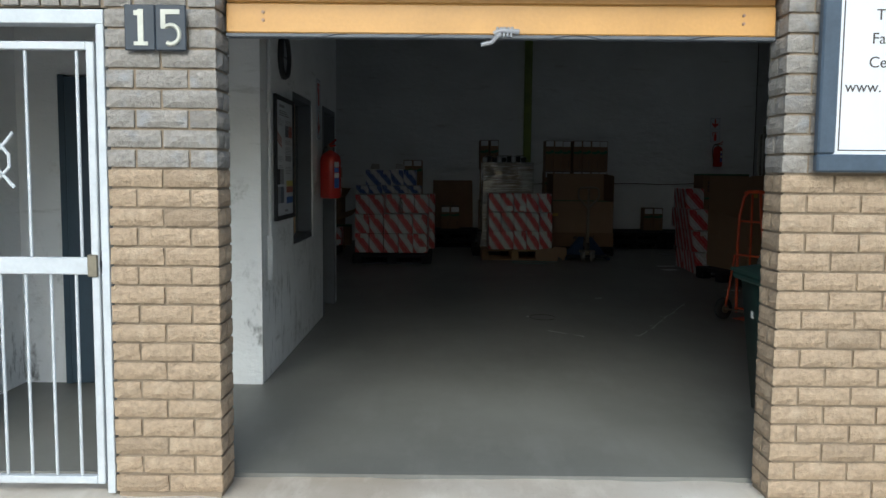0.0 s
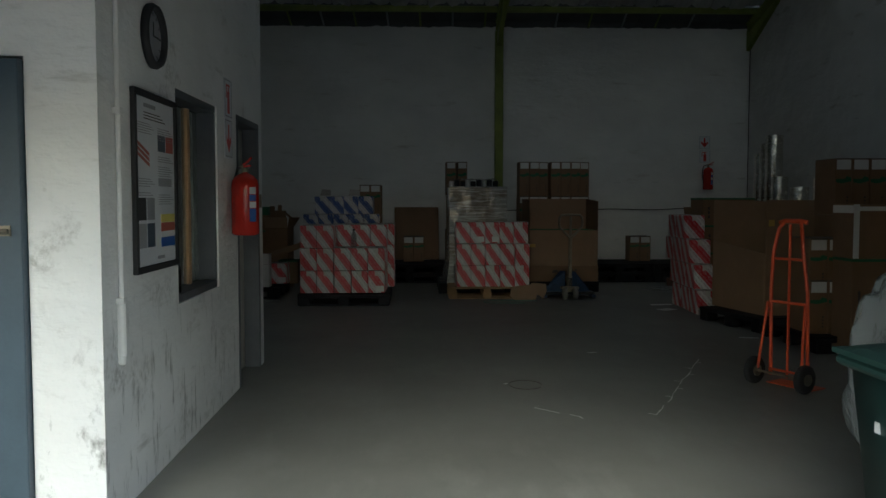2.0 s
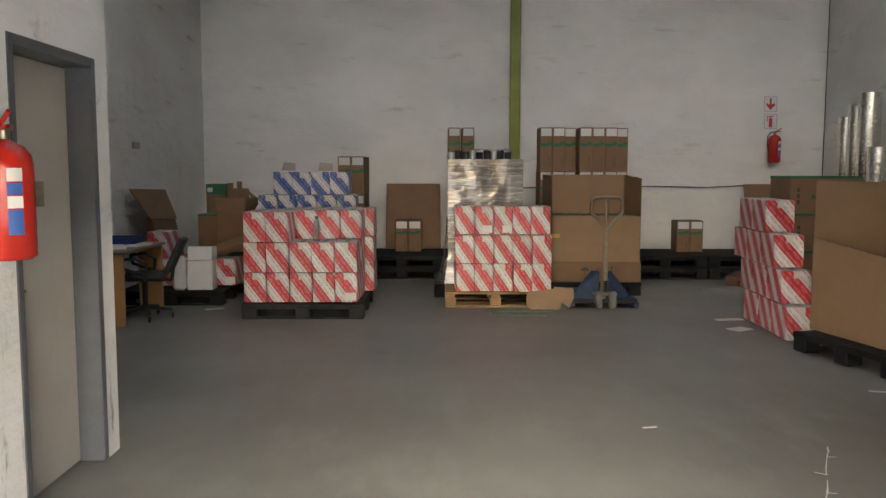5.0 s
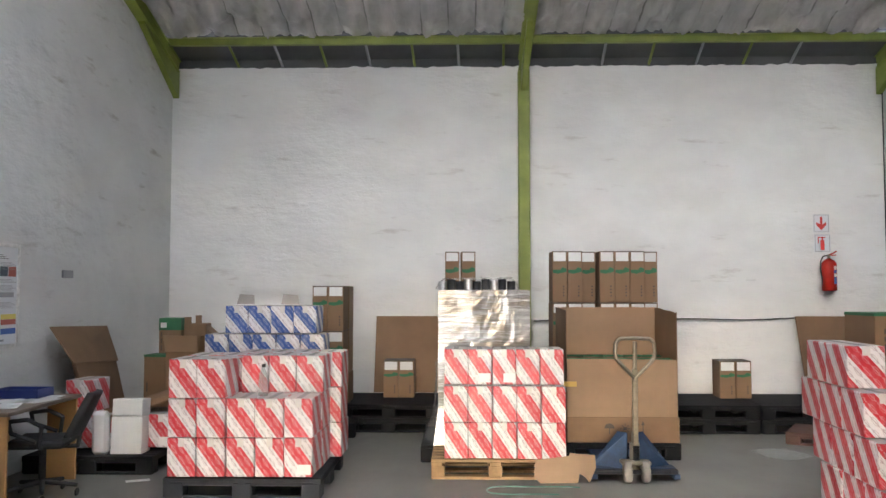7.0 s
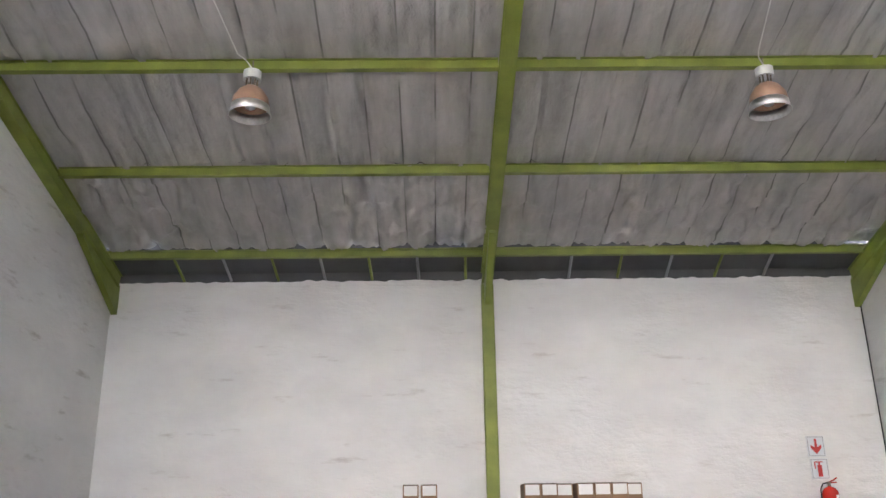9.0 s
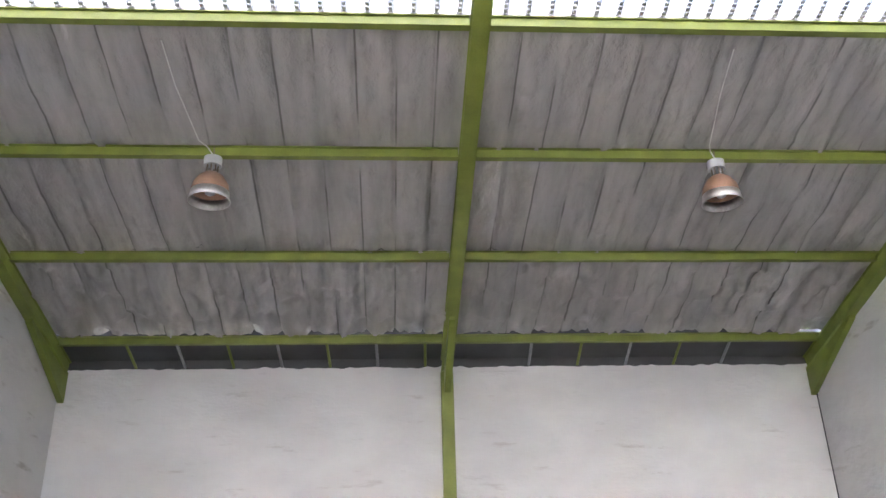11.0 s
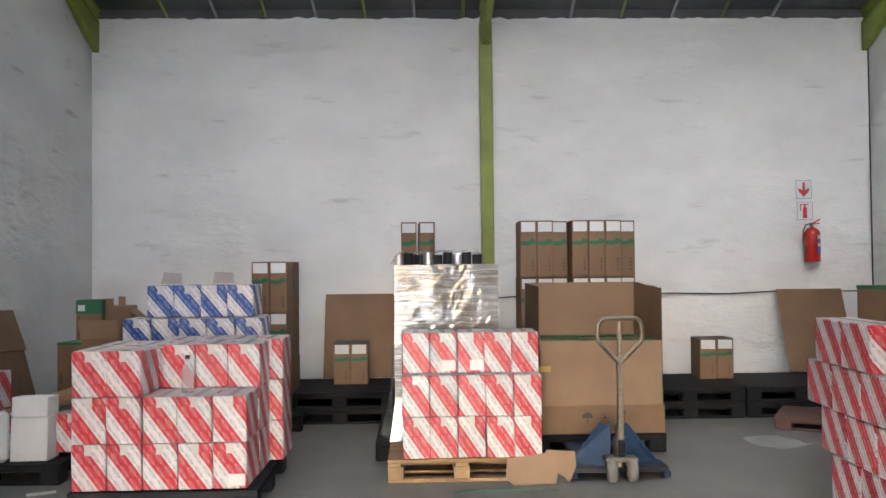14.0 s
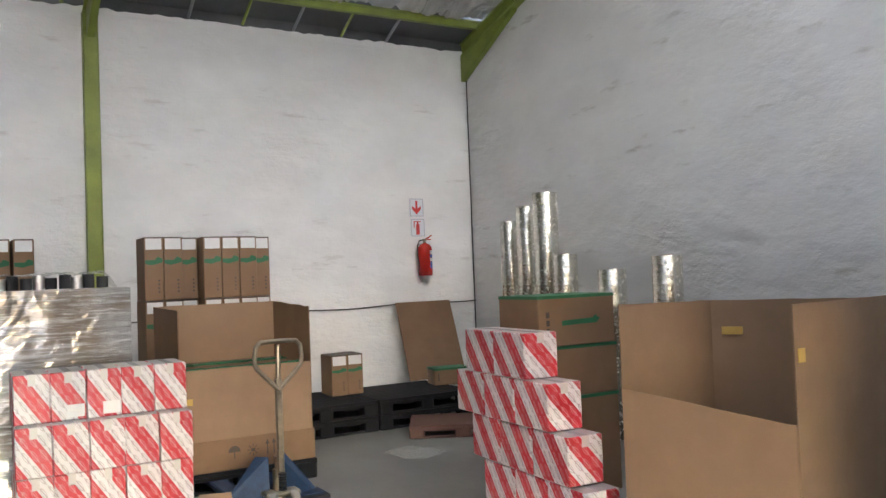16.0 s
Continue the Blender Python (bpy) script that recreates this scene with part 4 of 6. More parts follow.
pallet_jack()
bm = fresh()
tube(bm, [Vector((2.75 + 0.42 * math.cos(a), 10.05 + 0.16 * math.sin(a * 1.0) + 0.03 * math.sin(3 * a), 0.008)) for a in [0.5 + k * 0.22 for k in range(22)]], 0.006, 6)
solid("strap_loop", bm, M_STRAP, "loop of green packing strap on the floor", "strap")
bm = fresh()
bmesh.ops.create_grid(bm, x_segments=24, y_segments=14, size=0.5, matrix=Matrix.Diagonal((0.45, 0.5, 1, 1)))
for v in bm.verts:
    v.co.z = 0.022 + 0.02 * noise.noise(v.co * 14)
    v.co.x += 0.12 * noise.noise(v.co * 4)
solid("plastic_scrap", bm, M_CLEAR, "crumpled clear film lying on the floor", "film", m=pose(5.35, 11.6, 0, 0, 0, 20), smooth=True)
for x, y, r, w, d in ((4.80, 9.72, 8, 0.3, 0.1), (4.72, 9.2, 30, 0.22, 0.16), (3.05, 6.1, 15, 0.09, 0.02), (2.08, 4.78, 40, 0.03, 0.015), (4.9, 6.9, -12, 0.2, 0.03), (-0.72, 10.35, 25, 0.2, 0.08)):
    solid("paper_scrap", one_box(-w / 2, w / 2, -d / 2, d / 2, 0, 0.003), M_PAPER, "scrap of white paper on the floor", "paper", "floor scraps", m=pose(x, y, 0.001, 0, 0, r))
bm = fresh()
tube(bm, [Vector((2.23 + 0.13 * math.cos(a), 4.74 + 0.16 * math.sin(a), 0.002)) for a in [k * 0.3 for k in range(20)]], 0.003, 5)
solid("ring_stain", bm, M_DARKINK, "dark ring mark dried on the floor", "stain")


def floor_crack(start, step, n, seed):
    """A pale, broken, wandering line in the floor with short branches."""
    bm = fresh()
    p = Vector((*start, 0.0015))
    for k in range(n):
        j = Vector((noise.noise(Vector((k * 0.9, seed, 0))), noise.noise(Vector((k * 0.9, seed, 5))), 0)) * 0.05
        q = p + Vector((*step, 0)) + j
        side = Vector((step[1], -step[0], 0)).normalized()
        if k % 7 != 3:
            w = side * (0.003 + 0.006 * abs(noise.noise(Vector((k * 2.3, seed, 1)))))
            slab(bm, [p - w, p + w, q + w * 0.6, q - w * 0.6], 0.001)
            if k % 3 == 0:
                e = p + side * (0.05 if k % 2 else -0.05)
                slab(bm, [p, p + Vector((0.004, 0.006, 0)), e + Vector((0.004, 0.02, 0)), e + Vector((0, 0.016, 0))], 0.001)
        p = q
    solid("floor_crack", bm, M_PAPER, "pale chipped crack across the concrete floor", "crack", "floor cracks")


floor_crack((3.0, 3.8), (0.042, 0.085), 23, 1)
floor_crack((2.2, 4.02), (0.05, -0.05), 6, 6)

# green-topped cartons by the side wall, with cartons under them
def wide_carton(w, d, h, m, label, mark=True):
    ob = thing("wide_carton", label, "carton", "wide cartons", m)
    part("body", one_box(-w / 2, w / 2, 0, d, 0, h, 0.006), M_CARTON, ob)
    bm = fresh()
    box(bm, -w / 2 - 0.001, w / 2 + 0.001, -0.001, d + 0.001, h - 0.022, h + 0.002)
    part("tape", bm, M_GREENINK, ob, "green closing tape")
    if mark:
        bm = fresh()
        slab(bm, [(-w * 0.2, -0.002, h * 0.4), (w * 0.25, -0.002, h * 0.42), (w * 0.3, -0.002, h * 0.5), (w * 0.24, -0.002, h * 0.58), (w * 0.2, -0.002, h * 0.52), (-w * 0.2, -0.002, h * 0.5)], 0.002)
        part("printed_mark", bm, M_GREENINK, ob)
    bm = fresh()
    for k in range(3):
        box(bm, -w * 0.4, -w * 0.36, -0.0015, 0.001, h * (0.25 + 0.16 * k), h * (0.36 + 0.16 * k))
    part("print", bm, M_DARKINK, ob)
    return ob


wide_carton(0.44, 0.3, 0.2, pose(6.85, 13.4, 0.335, 0, 0, -12), "low brown carton lying on the black pallets", False)
wide_carton(0.72, 0.5, 0.74, pose(5.66, 9.5, 0.0), "brown carton with green tape, under others", False)
wide_carton(0.72, 0.5, 0.37, pose(5.66, 9.5, 0.745), "wide brown carton with green tape and print", False)
wide_carton(0.72, 0.5, 0.37, pose(5.64, 9.49, 1.12), "wide brown carton with green tape and mark")


def film_roll(x, y, r, h, label="tall silver film roll standing by the side wall"):
    ob = thing("film_roll", label, "roll", "film rolls", pose(x, y, 0))
    bm = fresh()
    lathe(bm, [(r * 0.35, 0.0), (r, 0.0), (r, h), (r * 0.98, h + 0.004), (r * 0.35, h + 0.004), (r * 0.35, 0)], 28)
    part("film", bm, M_SILVER, ob, "", True)
    bm = fresh()
    lathe(bm, [(r * 0.3, -0.0), (r * 0.34, 0.0), (r * 0.34, h + 0.012), (r * 0.3, h + 0.012), (r * 0.3, 0)], 20)
    part("core", bm, M_CARTON, ob, "brown card core")


for x, y, r, h in ((7.6, 13.12, 0.12, 2.30), (7.5, 12.62, 0.125, 2.44), (7.4, 12.12, 0.14, 2.55), (7.32, 11.7, 0.13, 1.84), (7.3, 10.95, 0.14, 1.66), (7.3, 10.2, 0.14, 1.77)):
    film_roll(x, y, r, h)


def octabin():
    """Big open carton, one wall folded down, on a black pallet."""
    A, B, C, D = (5.03, 8.36), (5.25, 7.36), (6.52, 7.56), (5.94, 8.49)
    ob = thing("open_carton", "large empty brown carton, one wall folded down", "carton", "large cartons")
    for nm, a, b, za, zb in (("folded_panel", A, B, 0.97, 0.86), ("front_panel", B, C, 1.46, 1.46), ("side_panel", C, D, 1.44, 1.44), ("back_panel", D, A, 1.44, 1.46)):
        bm = fresh()
        panel(bm, a, b, 0.17, za, zb, -0.008)
        part(nm, bm, M_CARTON_LIGHT, ob)
    bm = fresh()
    slab(bm, [(*A, 0.175), (*B, 0.175), (*C, 0.175), (*D, 0.175)], 0.006)
    part("bottom", bm, M_CARTON, ob)
    t = part("tape", one_box(-0.0, 0.13, -0.003, 0, 1.22, 1.27), M_TAPE, ob, "yellow tape")
    t.matrix_basis = pose(5.955, 8.42, 0, 0, 0, -58)
    t2 = part("tape", one_box(0.03, 0.1, -0.003, 0.0, 1.17, 1.24), M_TAPE, ob, "yellow tape")
    t2.matrix_basis = pose(B[0], B[1] - 0.009, 0, 0, 0, 9.5)
    shipping_marks(ob, 0.3, -0.0095, 0.30, 1.0, Matrix.Translation((B[0], B[1], 0)) @ Matrix.Rotation(radians(9.5), 4, "Z"))
    return ob


octabin()
# goods near the door on the right: cartons on a pallet
spots = [(5.25 + 0.18 * k, 6.12, 0.168) for k in range(6)]
for x, y, z in spots:
    copy_thing(mid, pose(x, y, z, 0, 0, rng.uniform(-2, 2)))
    copy_thing(mid, pose(x, y + 0.02, z + 0.42, 0, 0, rng.uniform(-2, 2))).scale = (1, 1, 0.97)
for k in range(4):
    for l in range(3):
        copy_thing(brown, pose(5.66 + 0.178 * k, 6.5, 0.168 + 0.57 * l - (0.0), 0, 0, rng.uniform(-1, 1))).scale = (1, 1, 0.955)
ob = thing("taped_carton", "brown carton with torn white paper tape on its edges", "carton", m=pose(5.36, 5.72, 0.0))
part("body", one_box(0, 0.55, 0, 0.38, 0.92, 1.42, 0.006), M_CARTON, ob)
for n_, b_ in enumerate(((-0.003, 0.05, -0.003, 0.002, 0.925, 1.42), (-0.003, 0.55, -0.003, 0.002, 1.36, 1.40), (-0.003, 0.002, 0, 0.38, 1.34, 1.41))):
    part("paper_tape", one_box(*b_), M_LABEL, ob, "white paper tape")
wide_carton(0.6, 0.36, 0.915, pose(5.66, 5.73, 0.0), "tall brown carton standing on the floor", False)


def hand_truck():
    ob = thing("hand_truck", "orange-red two-wheeled hand truck, upright", "hand truck", m=pose(4.26, 4.60, 0, 0, 0, 119))
    w = 0.165
    for s in (-1, 1):
        bm = fresh()
        tube(bm, [Vector(p) for p in ((s * w, -0.02, 0.07), (s * w * 0.98, 0.0, 0.75), (s * w * 0.8, 0.02, 1.05), (s * 0.1, 0.0, 1.24), (s * 0.07, -0.03, 1.29))], 0.0145, 10)
        part("rail", bm, M_ORANGE, ob)
        bm = fresh()
        tube(bm, [Vector(p) for p in ((s * (w + 0.03), 0.1, 0.13), (s * (w + 0.0), 0.03, 0.66))], 0.012, 8)
        part("brace", bm, M_ORANGE, ob)
        bm = fresh()
        lathe(bm, [(0.0, -0.025), (0.05, -0.025), (0.09, -0.03), (0.108, -0.018), (0.11, 0), (0.108, 0.018), (0.09, 0.03), (0.05, 0.025), (0.0, 0.025)], 24, Matrix.Translation((s * (w + 0.06), 0.1, 0.11)) @ Matrix.Rotation(math.pi / 2, 4, "Y"))
        wheel = part("wheel", bm, M_TYRE, ob, "black rubber tyre", True)
        bm = fresh()
        rod(bm, (s * (w + 0.06) - 0.034, 0.1, 0.11), (s * (w + 0.06) + 0.034, 0.1, 0.11), 0.045, 16)
        part("hub", bm, M_STEEL, wheel)
    bm = fresh()
    rod(bm, (0, 0.0, 0.07), (0, 0.0, 1.27), 0.011, 10)
    part("centre_bar", bm, M_ORANGE, ob)
    for z, k in ((0.12, 1.0), (0.66, 1.0), (1.0, 0.82)):
        bm = fresh()
        rod(bm, (-w * k, 0.0, z), (w * k, 0.0, z), 0.011, 10)
        part("cross_bar", bm, M_ORANGE, ob)
    bm = fresh()
    rod(bm, (-w - 0.06, 0.1, 0.11), (w + 0.06, 0.1, 0.11), 0.01, 10)
    part("axle", bm, M_STEEL, ob)
    part("toe_plate", one_box(-0.2, 0.2, -0.2, -0.01, 0.0, 0.008, 0.002), M_ORANGE, ob)
    bm = fresh()
    tube(bm, [Vector(p) for p in ((-0.12, -0.04, 1.285), (-0.07, -0.03, 1.295), (0.07, -0.03, 1.295), (0.12, -0.04, 1.28))], 0.019, 10)
    part("grip", bm, M_ORANGE, ob)


hand_truck()


def wheelie_bin():
    ob = thing("wheelie_bin", "dark green plastic wheeled refuse bin, lid closed", "bin", m=pose(3.27, 1.08, 0))
    bm = fresh()
    lo = [(-0.2, -0.23), (0.2, -0.23), (0.2, 0.2), (-0.2, 0.2)]
    hi = [(-0.265, -0.29), (0.265, -0.29), (0.265, 0.29), (-0.265, 0.29)]
    a = [bm.verts.new((*p, 0.04)) for p in lo]
    b = [bm.verts.new((*p, 0.86)) for p in hi]
    bm.faces.new(a[::-1]), bm.faces.new(b)
    for k in range(4):
        bm.faces.new((a[k], a[(k + 1) % 4], b[(k + 1) % 4], b[k]))
    bmesh.ops.bevel(bm, geom=bm.edges[:], offset=0.03, segments=3, affect="EDGES")
    part("body", bm, M_BIN, ob, "", True)
    part("rim", one_box(-0.30, 0.30, -0.315, 0.315, 0.83, 0.875, 0.015), M_BIN, ob)
    bm = fresh()
    bmesh.ops.create_grid(bm, x_segments=14, y_segments=14, size=0.5, matrix=Matrix.Diagonal((0.61, 0.645, 1, 1)))
    for v in bm.verts:
        u, w = v.co.x / 0.305, v.co.y / 0.3225
        v.co.z = 0.895 + 0.04 * (1 - u ** 4) * (1 - w ** 4)
    got = bmesh.ops.extrude_face_region(bm, geom=bm.faces[:])
    bmesh.ops.translate(bm, vec=(0, 0, -0.02), verts=[v for v in got["geom"] if isinstance(v, bmesh.types.BMVert)])
    bmesh.ops.recalc_face_normals(bm, faces=bm.faces[:])
    part("lid", bm, M_BIN, ob, "slightly domed lid")
    for s in (-1, 1):
        bm = fresh()
        lathe(bm, [(0.0, -0.022), (0.09, -0.022), (0.1, -0.01), (0.1, 0.01), (0.09, 0.022), (0.0, 0.022)], 20, Matrix.Translation((s * 0.235, -0.2, 0.1)) @ Matrix.Rotation(math.pi / 2, 4, "Y"))
        part("wheel", bm, M_TYRE, ob, "black wheel", True)
    bm = fresh()
    rod(bm, (-0.2, -0.34, 0.88), (0.2, -0.34, 0.88), 0.014, 10)
    part("handle", bm, M_BIN, ob)
    part("sticker", one_box(-0.252, -0.244, 0.08, 0.11, 0.62, 0.66), M_LABEL, ob, "small white sticker")


wheelie_bin()
bm = fresh()
bmesh.ops.create_icosphere(bm, subdivisions=5, radius=1.0)
for v in bm.verts:
    d = v.co.copy()
    k = 1 + 0.13 * noise.noise(d * 2.5) + 0.07 * noise.noise(d * 7)
    v.co = Vector((d.x * 0.33 * k, d.y * 0.33 * k, max(-0.55, d.z * (0.66 * k if d.z > 0 else 0.56))))
    if d.z < 0:
        v.co.x *= 1 + 0.4 * d.z
        v.co.y *= 1 + 0.3 * d.z
bag = solid("plastic_bag", bm, M_BAG, "big clear plastic refuse bag, stuffed, behind the bin", "bag", m=pose(3.63, 1.84, 0.552), smooth=True)


# ---- wall things ----
def extinguisher(m, h, label, turn=0.0):
    ob = thing("fire_extinguisher", label, "fire extinguisher", "extinguishers", m)
    r = 0.1 * h / 0.55
    k = h / 0.55
    bm = fresh()
    lathe(bm, [(0, 0), (r * 0.8, 0.0), (r, 0.012), (r, 0.36 * k), (r * 0.93, 0.40 * k), (r * 0.7, 0.43 * k), (r * 0.35, 0.45 * k), (0.02 * k, 0.455 * k), (0.02 * k, 0.47 * k), (0, 0.47 * k)], 32)
    part("cylinder", bm, M_EXTRED, ob, "glossy red cylinder", True)
    bm = fresh()
    rod(bm, (0, 0, 0.46 * k), (0, 0, 0.5 * k), 0.022 * k, 14)
    box(bm, -0.018 * k, 0.018 * k, -0.03 * k, 0.03 * k, 0.49 * k, 0.515 * k, 0.004)
    part("valve", bm, M_STEEL, ob, "brass valve")
    bm = fresh()
    tube(bm, [Vector((0.0, -0.02 * k, 0.51 * k)), Vector((0.05 * k, -0.02 * k, 0.53 * k)), Vector((0.10 * k, -0.02 * k, 0.56 * k))], 0.009 * k, 8)
    tube(bm, [Vector((0.0, -0.02 * k, 0.5 * k)), Vector((0.09 * k, -0.02 * k, 0.505 * k))], 0.008 * k, 8)
    part("lever", bm, M_EXTRED, ob)
    bm = fresh()
    tube(bm, [Vector(p) * k for p in ((-0.02, 0, 0.5), (-0.08, 0, 0.49), (-0.115, 0, 0.42), (-0.12, 0, 0.3), (-0.1, -0.01, 0.16), (-0.095, -0.01, 0.08))], 0.009 * k, 8)
    part("hose", bm, M_BLACK, ob, "black rubber hose")
    for z0, z1, mat in ((0.30, 0.35, M_LABEL), (0.25, 0.295, M_BLUEINK), (0.2, 0.245, M_LABEL), (0.1, 0.195, M_BLUEINK)):
        bm = fresh()
        seg = 10
        rows = [[bm.verts.new(((r + 0.0015) * math.sin(a), -(r + 0.0015) * math.cos(a), z * k)) for a in [turn + 0.25 + 0.55 * i / seg for i in range(seg + 1)]] for z in (z0, z1)]
        for i in range(seg):
            bm.faces.new((rows[0][i], rows[0][i + 1], rows[1][i + 1], rows[1][i]))
        part("label", bm, mat, ob, "printed label band")
    part("bracket", one_box(-0.03, 0.03, r * 0.8, r + 0.03, 0.2 * k, 0.3 * k, 0.003), M_STEEL, ob)


extinguisher(pose(0.12, 4.42, 1.20, 0, 0, -40), 0.55, "red fire extinguisher hung on the office wall", 0.95)
extinguisher(pose(7.085, 14.38, 1.67, 0, 0, 0), 0.53, "red fire extinguisher hung on the back wall")


def wall_sign(m, w, h, kind, label):
    """Faces -y. kind: arrow or bottle."""
    ob = thing("safety_sign", label, "sign", "extinguisher signs", m)
    part("plate", one_box(0, w, -0.006, 0, 0, h, 0.002), M_SIGNWHITE, ob)
    bm = fresh()
    for b_ in ((0.012, w - 0.012, 0.01, 0.016), (0.012, w - 0.012, h - 0.016, h - 0.01)):
        box(bm, b_[0], b_[1], -0.0075, -0.006, b_[2], b_[3])
    for x in (0.012, w - 0.018):
        box(bm, x, x + 0.006, -0.0075, -0.006, 0.016, h - 0.016)
    part("border", bm, M_GREYINK, ob)
    bm = fresh()
    c = w / 2
    if kind == "arrow":
        slab(bm, [(c - w * 0.07, -0.0065, h * 0.86), (c - w * 0.07, -0.0065, h * 0.45), (c - w * 0.3, -0.0065, h * 0.58), (c - w * 0.3, -0.0065, h * 0.42), (c, -0.0065, h * 0.13), (c + w * 0.3, -0.0065, h * 0.42), (c + w * 0.3, -0.0065, h * 0.58), (c + w * 0.07, -0.0065, h * 0.45), (c + w * 0.07, -0.0065, h * 0.86)], 0.002)
    else:
        box(bm, c - w * 0.12, c + w * 0.12, -0.0085, -0.006, h * 0.12, h * 0.68, 0.0)
        box(bm, c - w * 0.05, c + w * 0.05, -0.0085, -0.006, h * 0.68, h * 0.82)
        box(bm, c - w * 0.28, c + w * 0.2, -0.0085, -0.006, h * 0.80, h * 0.85)
        box(bm, c - w * 0.28, c - w * 0.22, -0.0085, -0.006, h * 0.5, h * 0.80)
    part("pictogram", bm, M_SIGNRED, ob, "red pictogram")


wall_sign(pose(6.93, 14.498, 2.47), 0.225, 0.255, "arrow", "white sign with red down arrow on the back wall")
wall_sign(pose(6.94, 14.498, 2.20), 0.225, 0.25, "bottle", "white sign with red extinguisher picture on the back wall")
wall_sign(pose(0.002, 4.30, 2.05, 0, 0, 90), 0.235, 0.285, "bottle", "white sign with red extinguisher picture on the office wall")
wall_sign(pose(0.002, 4.30, 1.76, 0, 0, 90), 0.235, 0.285, "arrow", "white sign with red down arrow on the office wall")


def poster(m, w, h, label, frame_mat):
    """Framed product poster; faces -y, local x along the wall."""
    ob = thing("framed_poster", label, "poster", "framed posters", m)
    part("sheet", one_box(0, w, -0.012, -0.004, 0, h), M_POSTER, ob)
    for b_ in ((-0.02, w + 0.02, -0.02, 0.012), (-0.02, w + 0.02, h - 0.012, h + 0.02)):
        part("frame_bar", one_box(b_[0], b_[1], -0.026, 0, b_[2], b_[3], 0.003), frame_mat, ob)
    for x in (-0.02, w - 0.012):
        part("frame_bar", one_box(x, x + 0.032, -0.025, -0.001, 0.0125, h - 0.0125, 0.003), frame_mat, ob)
    y0, y1 = -0.0135, -0.012

    def bars(x0, x1, z1, n, mat, gap=0.012, t=0.004):
        bm = fresh()
        for k in range(n):
            box(bm, x0 * w, (x0 + (x1 - x0) * (0.75 + 0.25 * ((k * 7) % 3) / 2)) * w, y0, y1, z1 * h - k * gap - t, z1 * h - k * gap)
        part("text_block", bm, mat, ob)

    bars(0.22, 0.6, 0.955, 1, M_GREYINK, t=0.02)
    bars(0.22, 0.75, 0.905, 3, M_DARKINK, 0.015, 0.005)
    for x0, x1, z, n in ((0.05, 0.45, 0.84, 5), (0.55, 0.95, 0.83, 6), (0.05, 0.45, 0.52, 4), (0.55, 0.95, 0.60, 5), (0.55, 0.95, 0.43, 5), (0.05, 0.45, 0.44, 2), (0.55, 0.95, 0.66, 3)):
        bars(x0, x1, z, n, M_GREYINK)
    for x0, x1, z0, z1, mat in ((0.05, 0.24, 0.28, 0.41, M_BLACK), (0.26, 0.44, 0.28, 0.41, M_GREYINK), (0.05, 0.24, 0.12, 0.26, M_GREYINK), (0.26, 0.44, 0.12, 0.26, M_SIGNBLUE), (0.55, 0.74, 0.69, 0.79, M_SIGNBLUE), (0.76, 0.95, 0.69, 0.79, M_REDINK), (0.55, 0.9, 0.48, 0.53, M_GREYINK), (0.6, 0.97, 0.26, 0.31, M_YELLOWINK), (0.6, 0.97, 0.205, 0.258, M_REDINK), (0.6, 0.97, 0.17, 0.203, M_POSTER), (0.6, 0.97, 0.11, 0.168, M_BLUEINK)):
        part("picture", one_box(x0 * w, x1 * w, y0, y1, z0 * h, z1 * h), mat, ob)
    bm = fresh()
    for dz in (0.60, 0.63, 0.66):
        slab(bm, [(0.03 * w, y1 - 0.0002, (dz + 0.06) * h), (0.34 * w, y1 - 0.0002, (dz - 0.01) * h), (0.34 * w, y1 - 0.0002, (dz + 0.012) * h), (0.03 * w, y1 - 0.0002, (dz + 0.082) * h)], 0.001)
    part("picture", bm, M_REDINK, ob)
    part("maker_mark", one_box(0.5 * w, 0.68 * w, y0, y1, 0.04 * h, 0.06 * h), M_GREYINK, ob)


poster(pose(0.002, 2.365, 1.11, 0, 0, 90), 0.66, 0.87, "framed printed product poster on the office wall", M_BLACK)
poster(pose(XL + 0.002, 9.9, 1.18, 0, 0, 90), 0.65, 0.89, "silver-framed printed poster on the side wall", M_ALU)


def wall_clock():
    ob = thing("wall_clock", "round black-rimmed wall clock on the office wall", "clock", m=pose(0.002, 2.69, 2.30, 0, 90, 0))
    bm = fresh()
    lathe(bm, [(0.13, 0), (0.165, 0), (0.168, 0.02), (0.155, 0.042), (0.135, 0.035), (0.132, 0.012), (0.13, 0)], 36)
    part("rim", bm, M_BLACK, ob, "glossy black rim", True)
    bm = fresh()
    rod(bm, (0, 0, 0.002), (0, 0, 0.012), 0.134, 36)
    part("face", bm, M_GREYINK, ob, "grey dial")
    part("hand", one_box(-0.075, 0.0, -0.004, 0.004, 0.013, 0.016), M_BLACK, ob)
    part("hand", one_box(-0.004, 0.004, 0.0, 0.1, 0.0165, 0.019), M_BLACK, ob)
    for k in range(12):
        a = k * math.pi / 6
        part("hour_mark", one_box(0.105, 0.122, -0.003, 0.003, 0.012, 0.0135, turn=Matrix.Rotation(a, 4, "Z")), M_BLACK, ob)


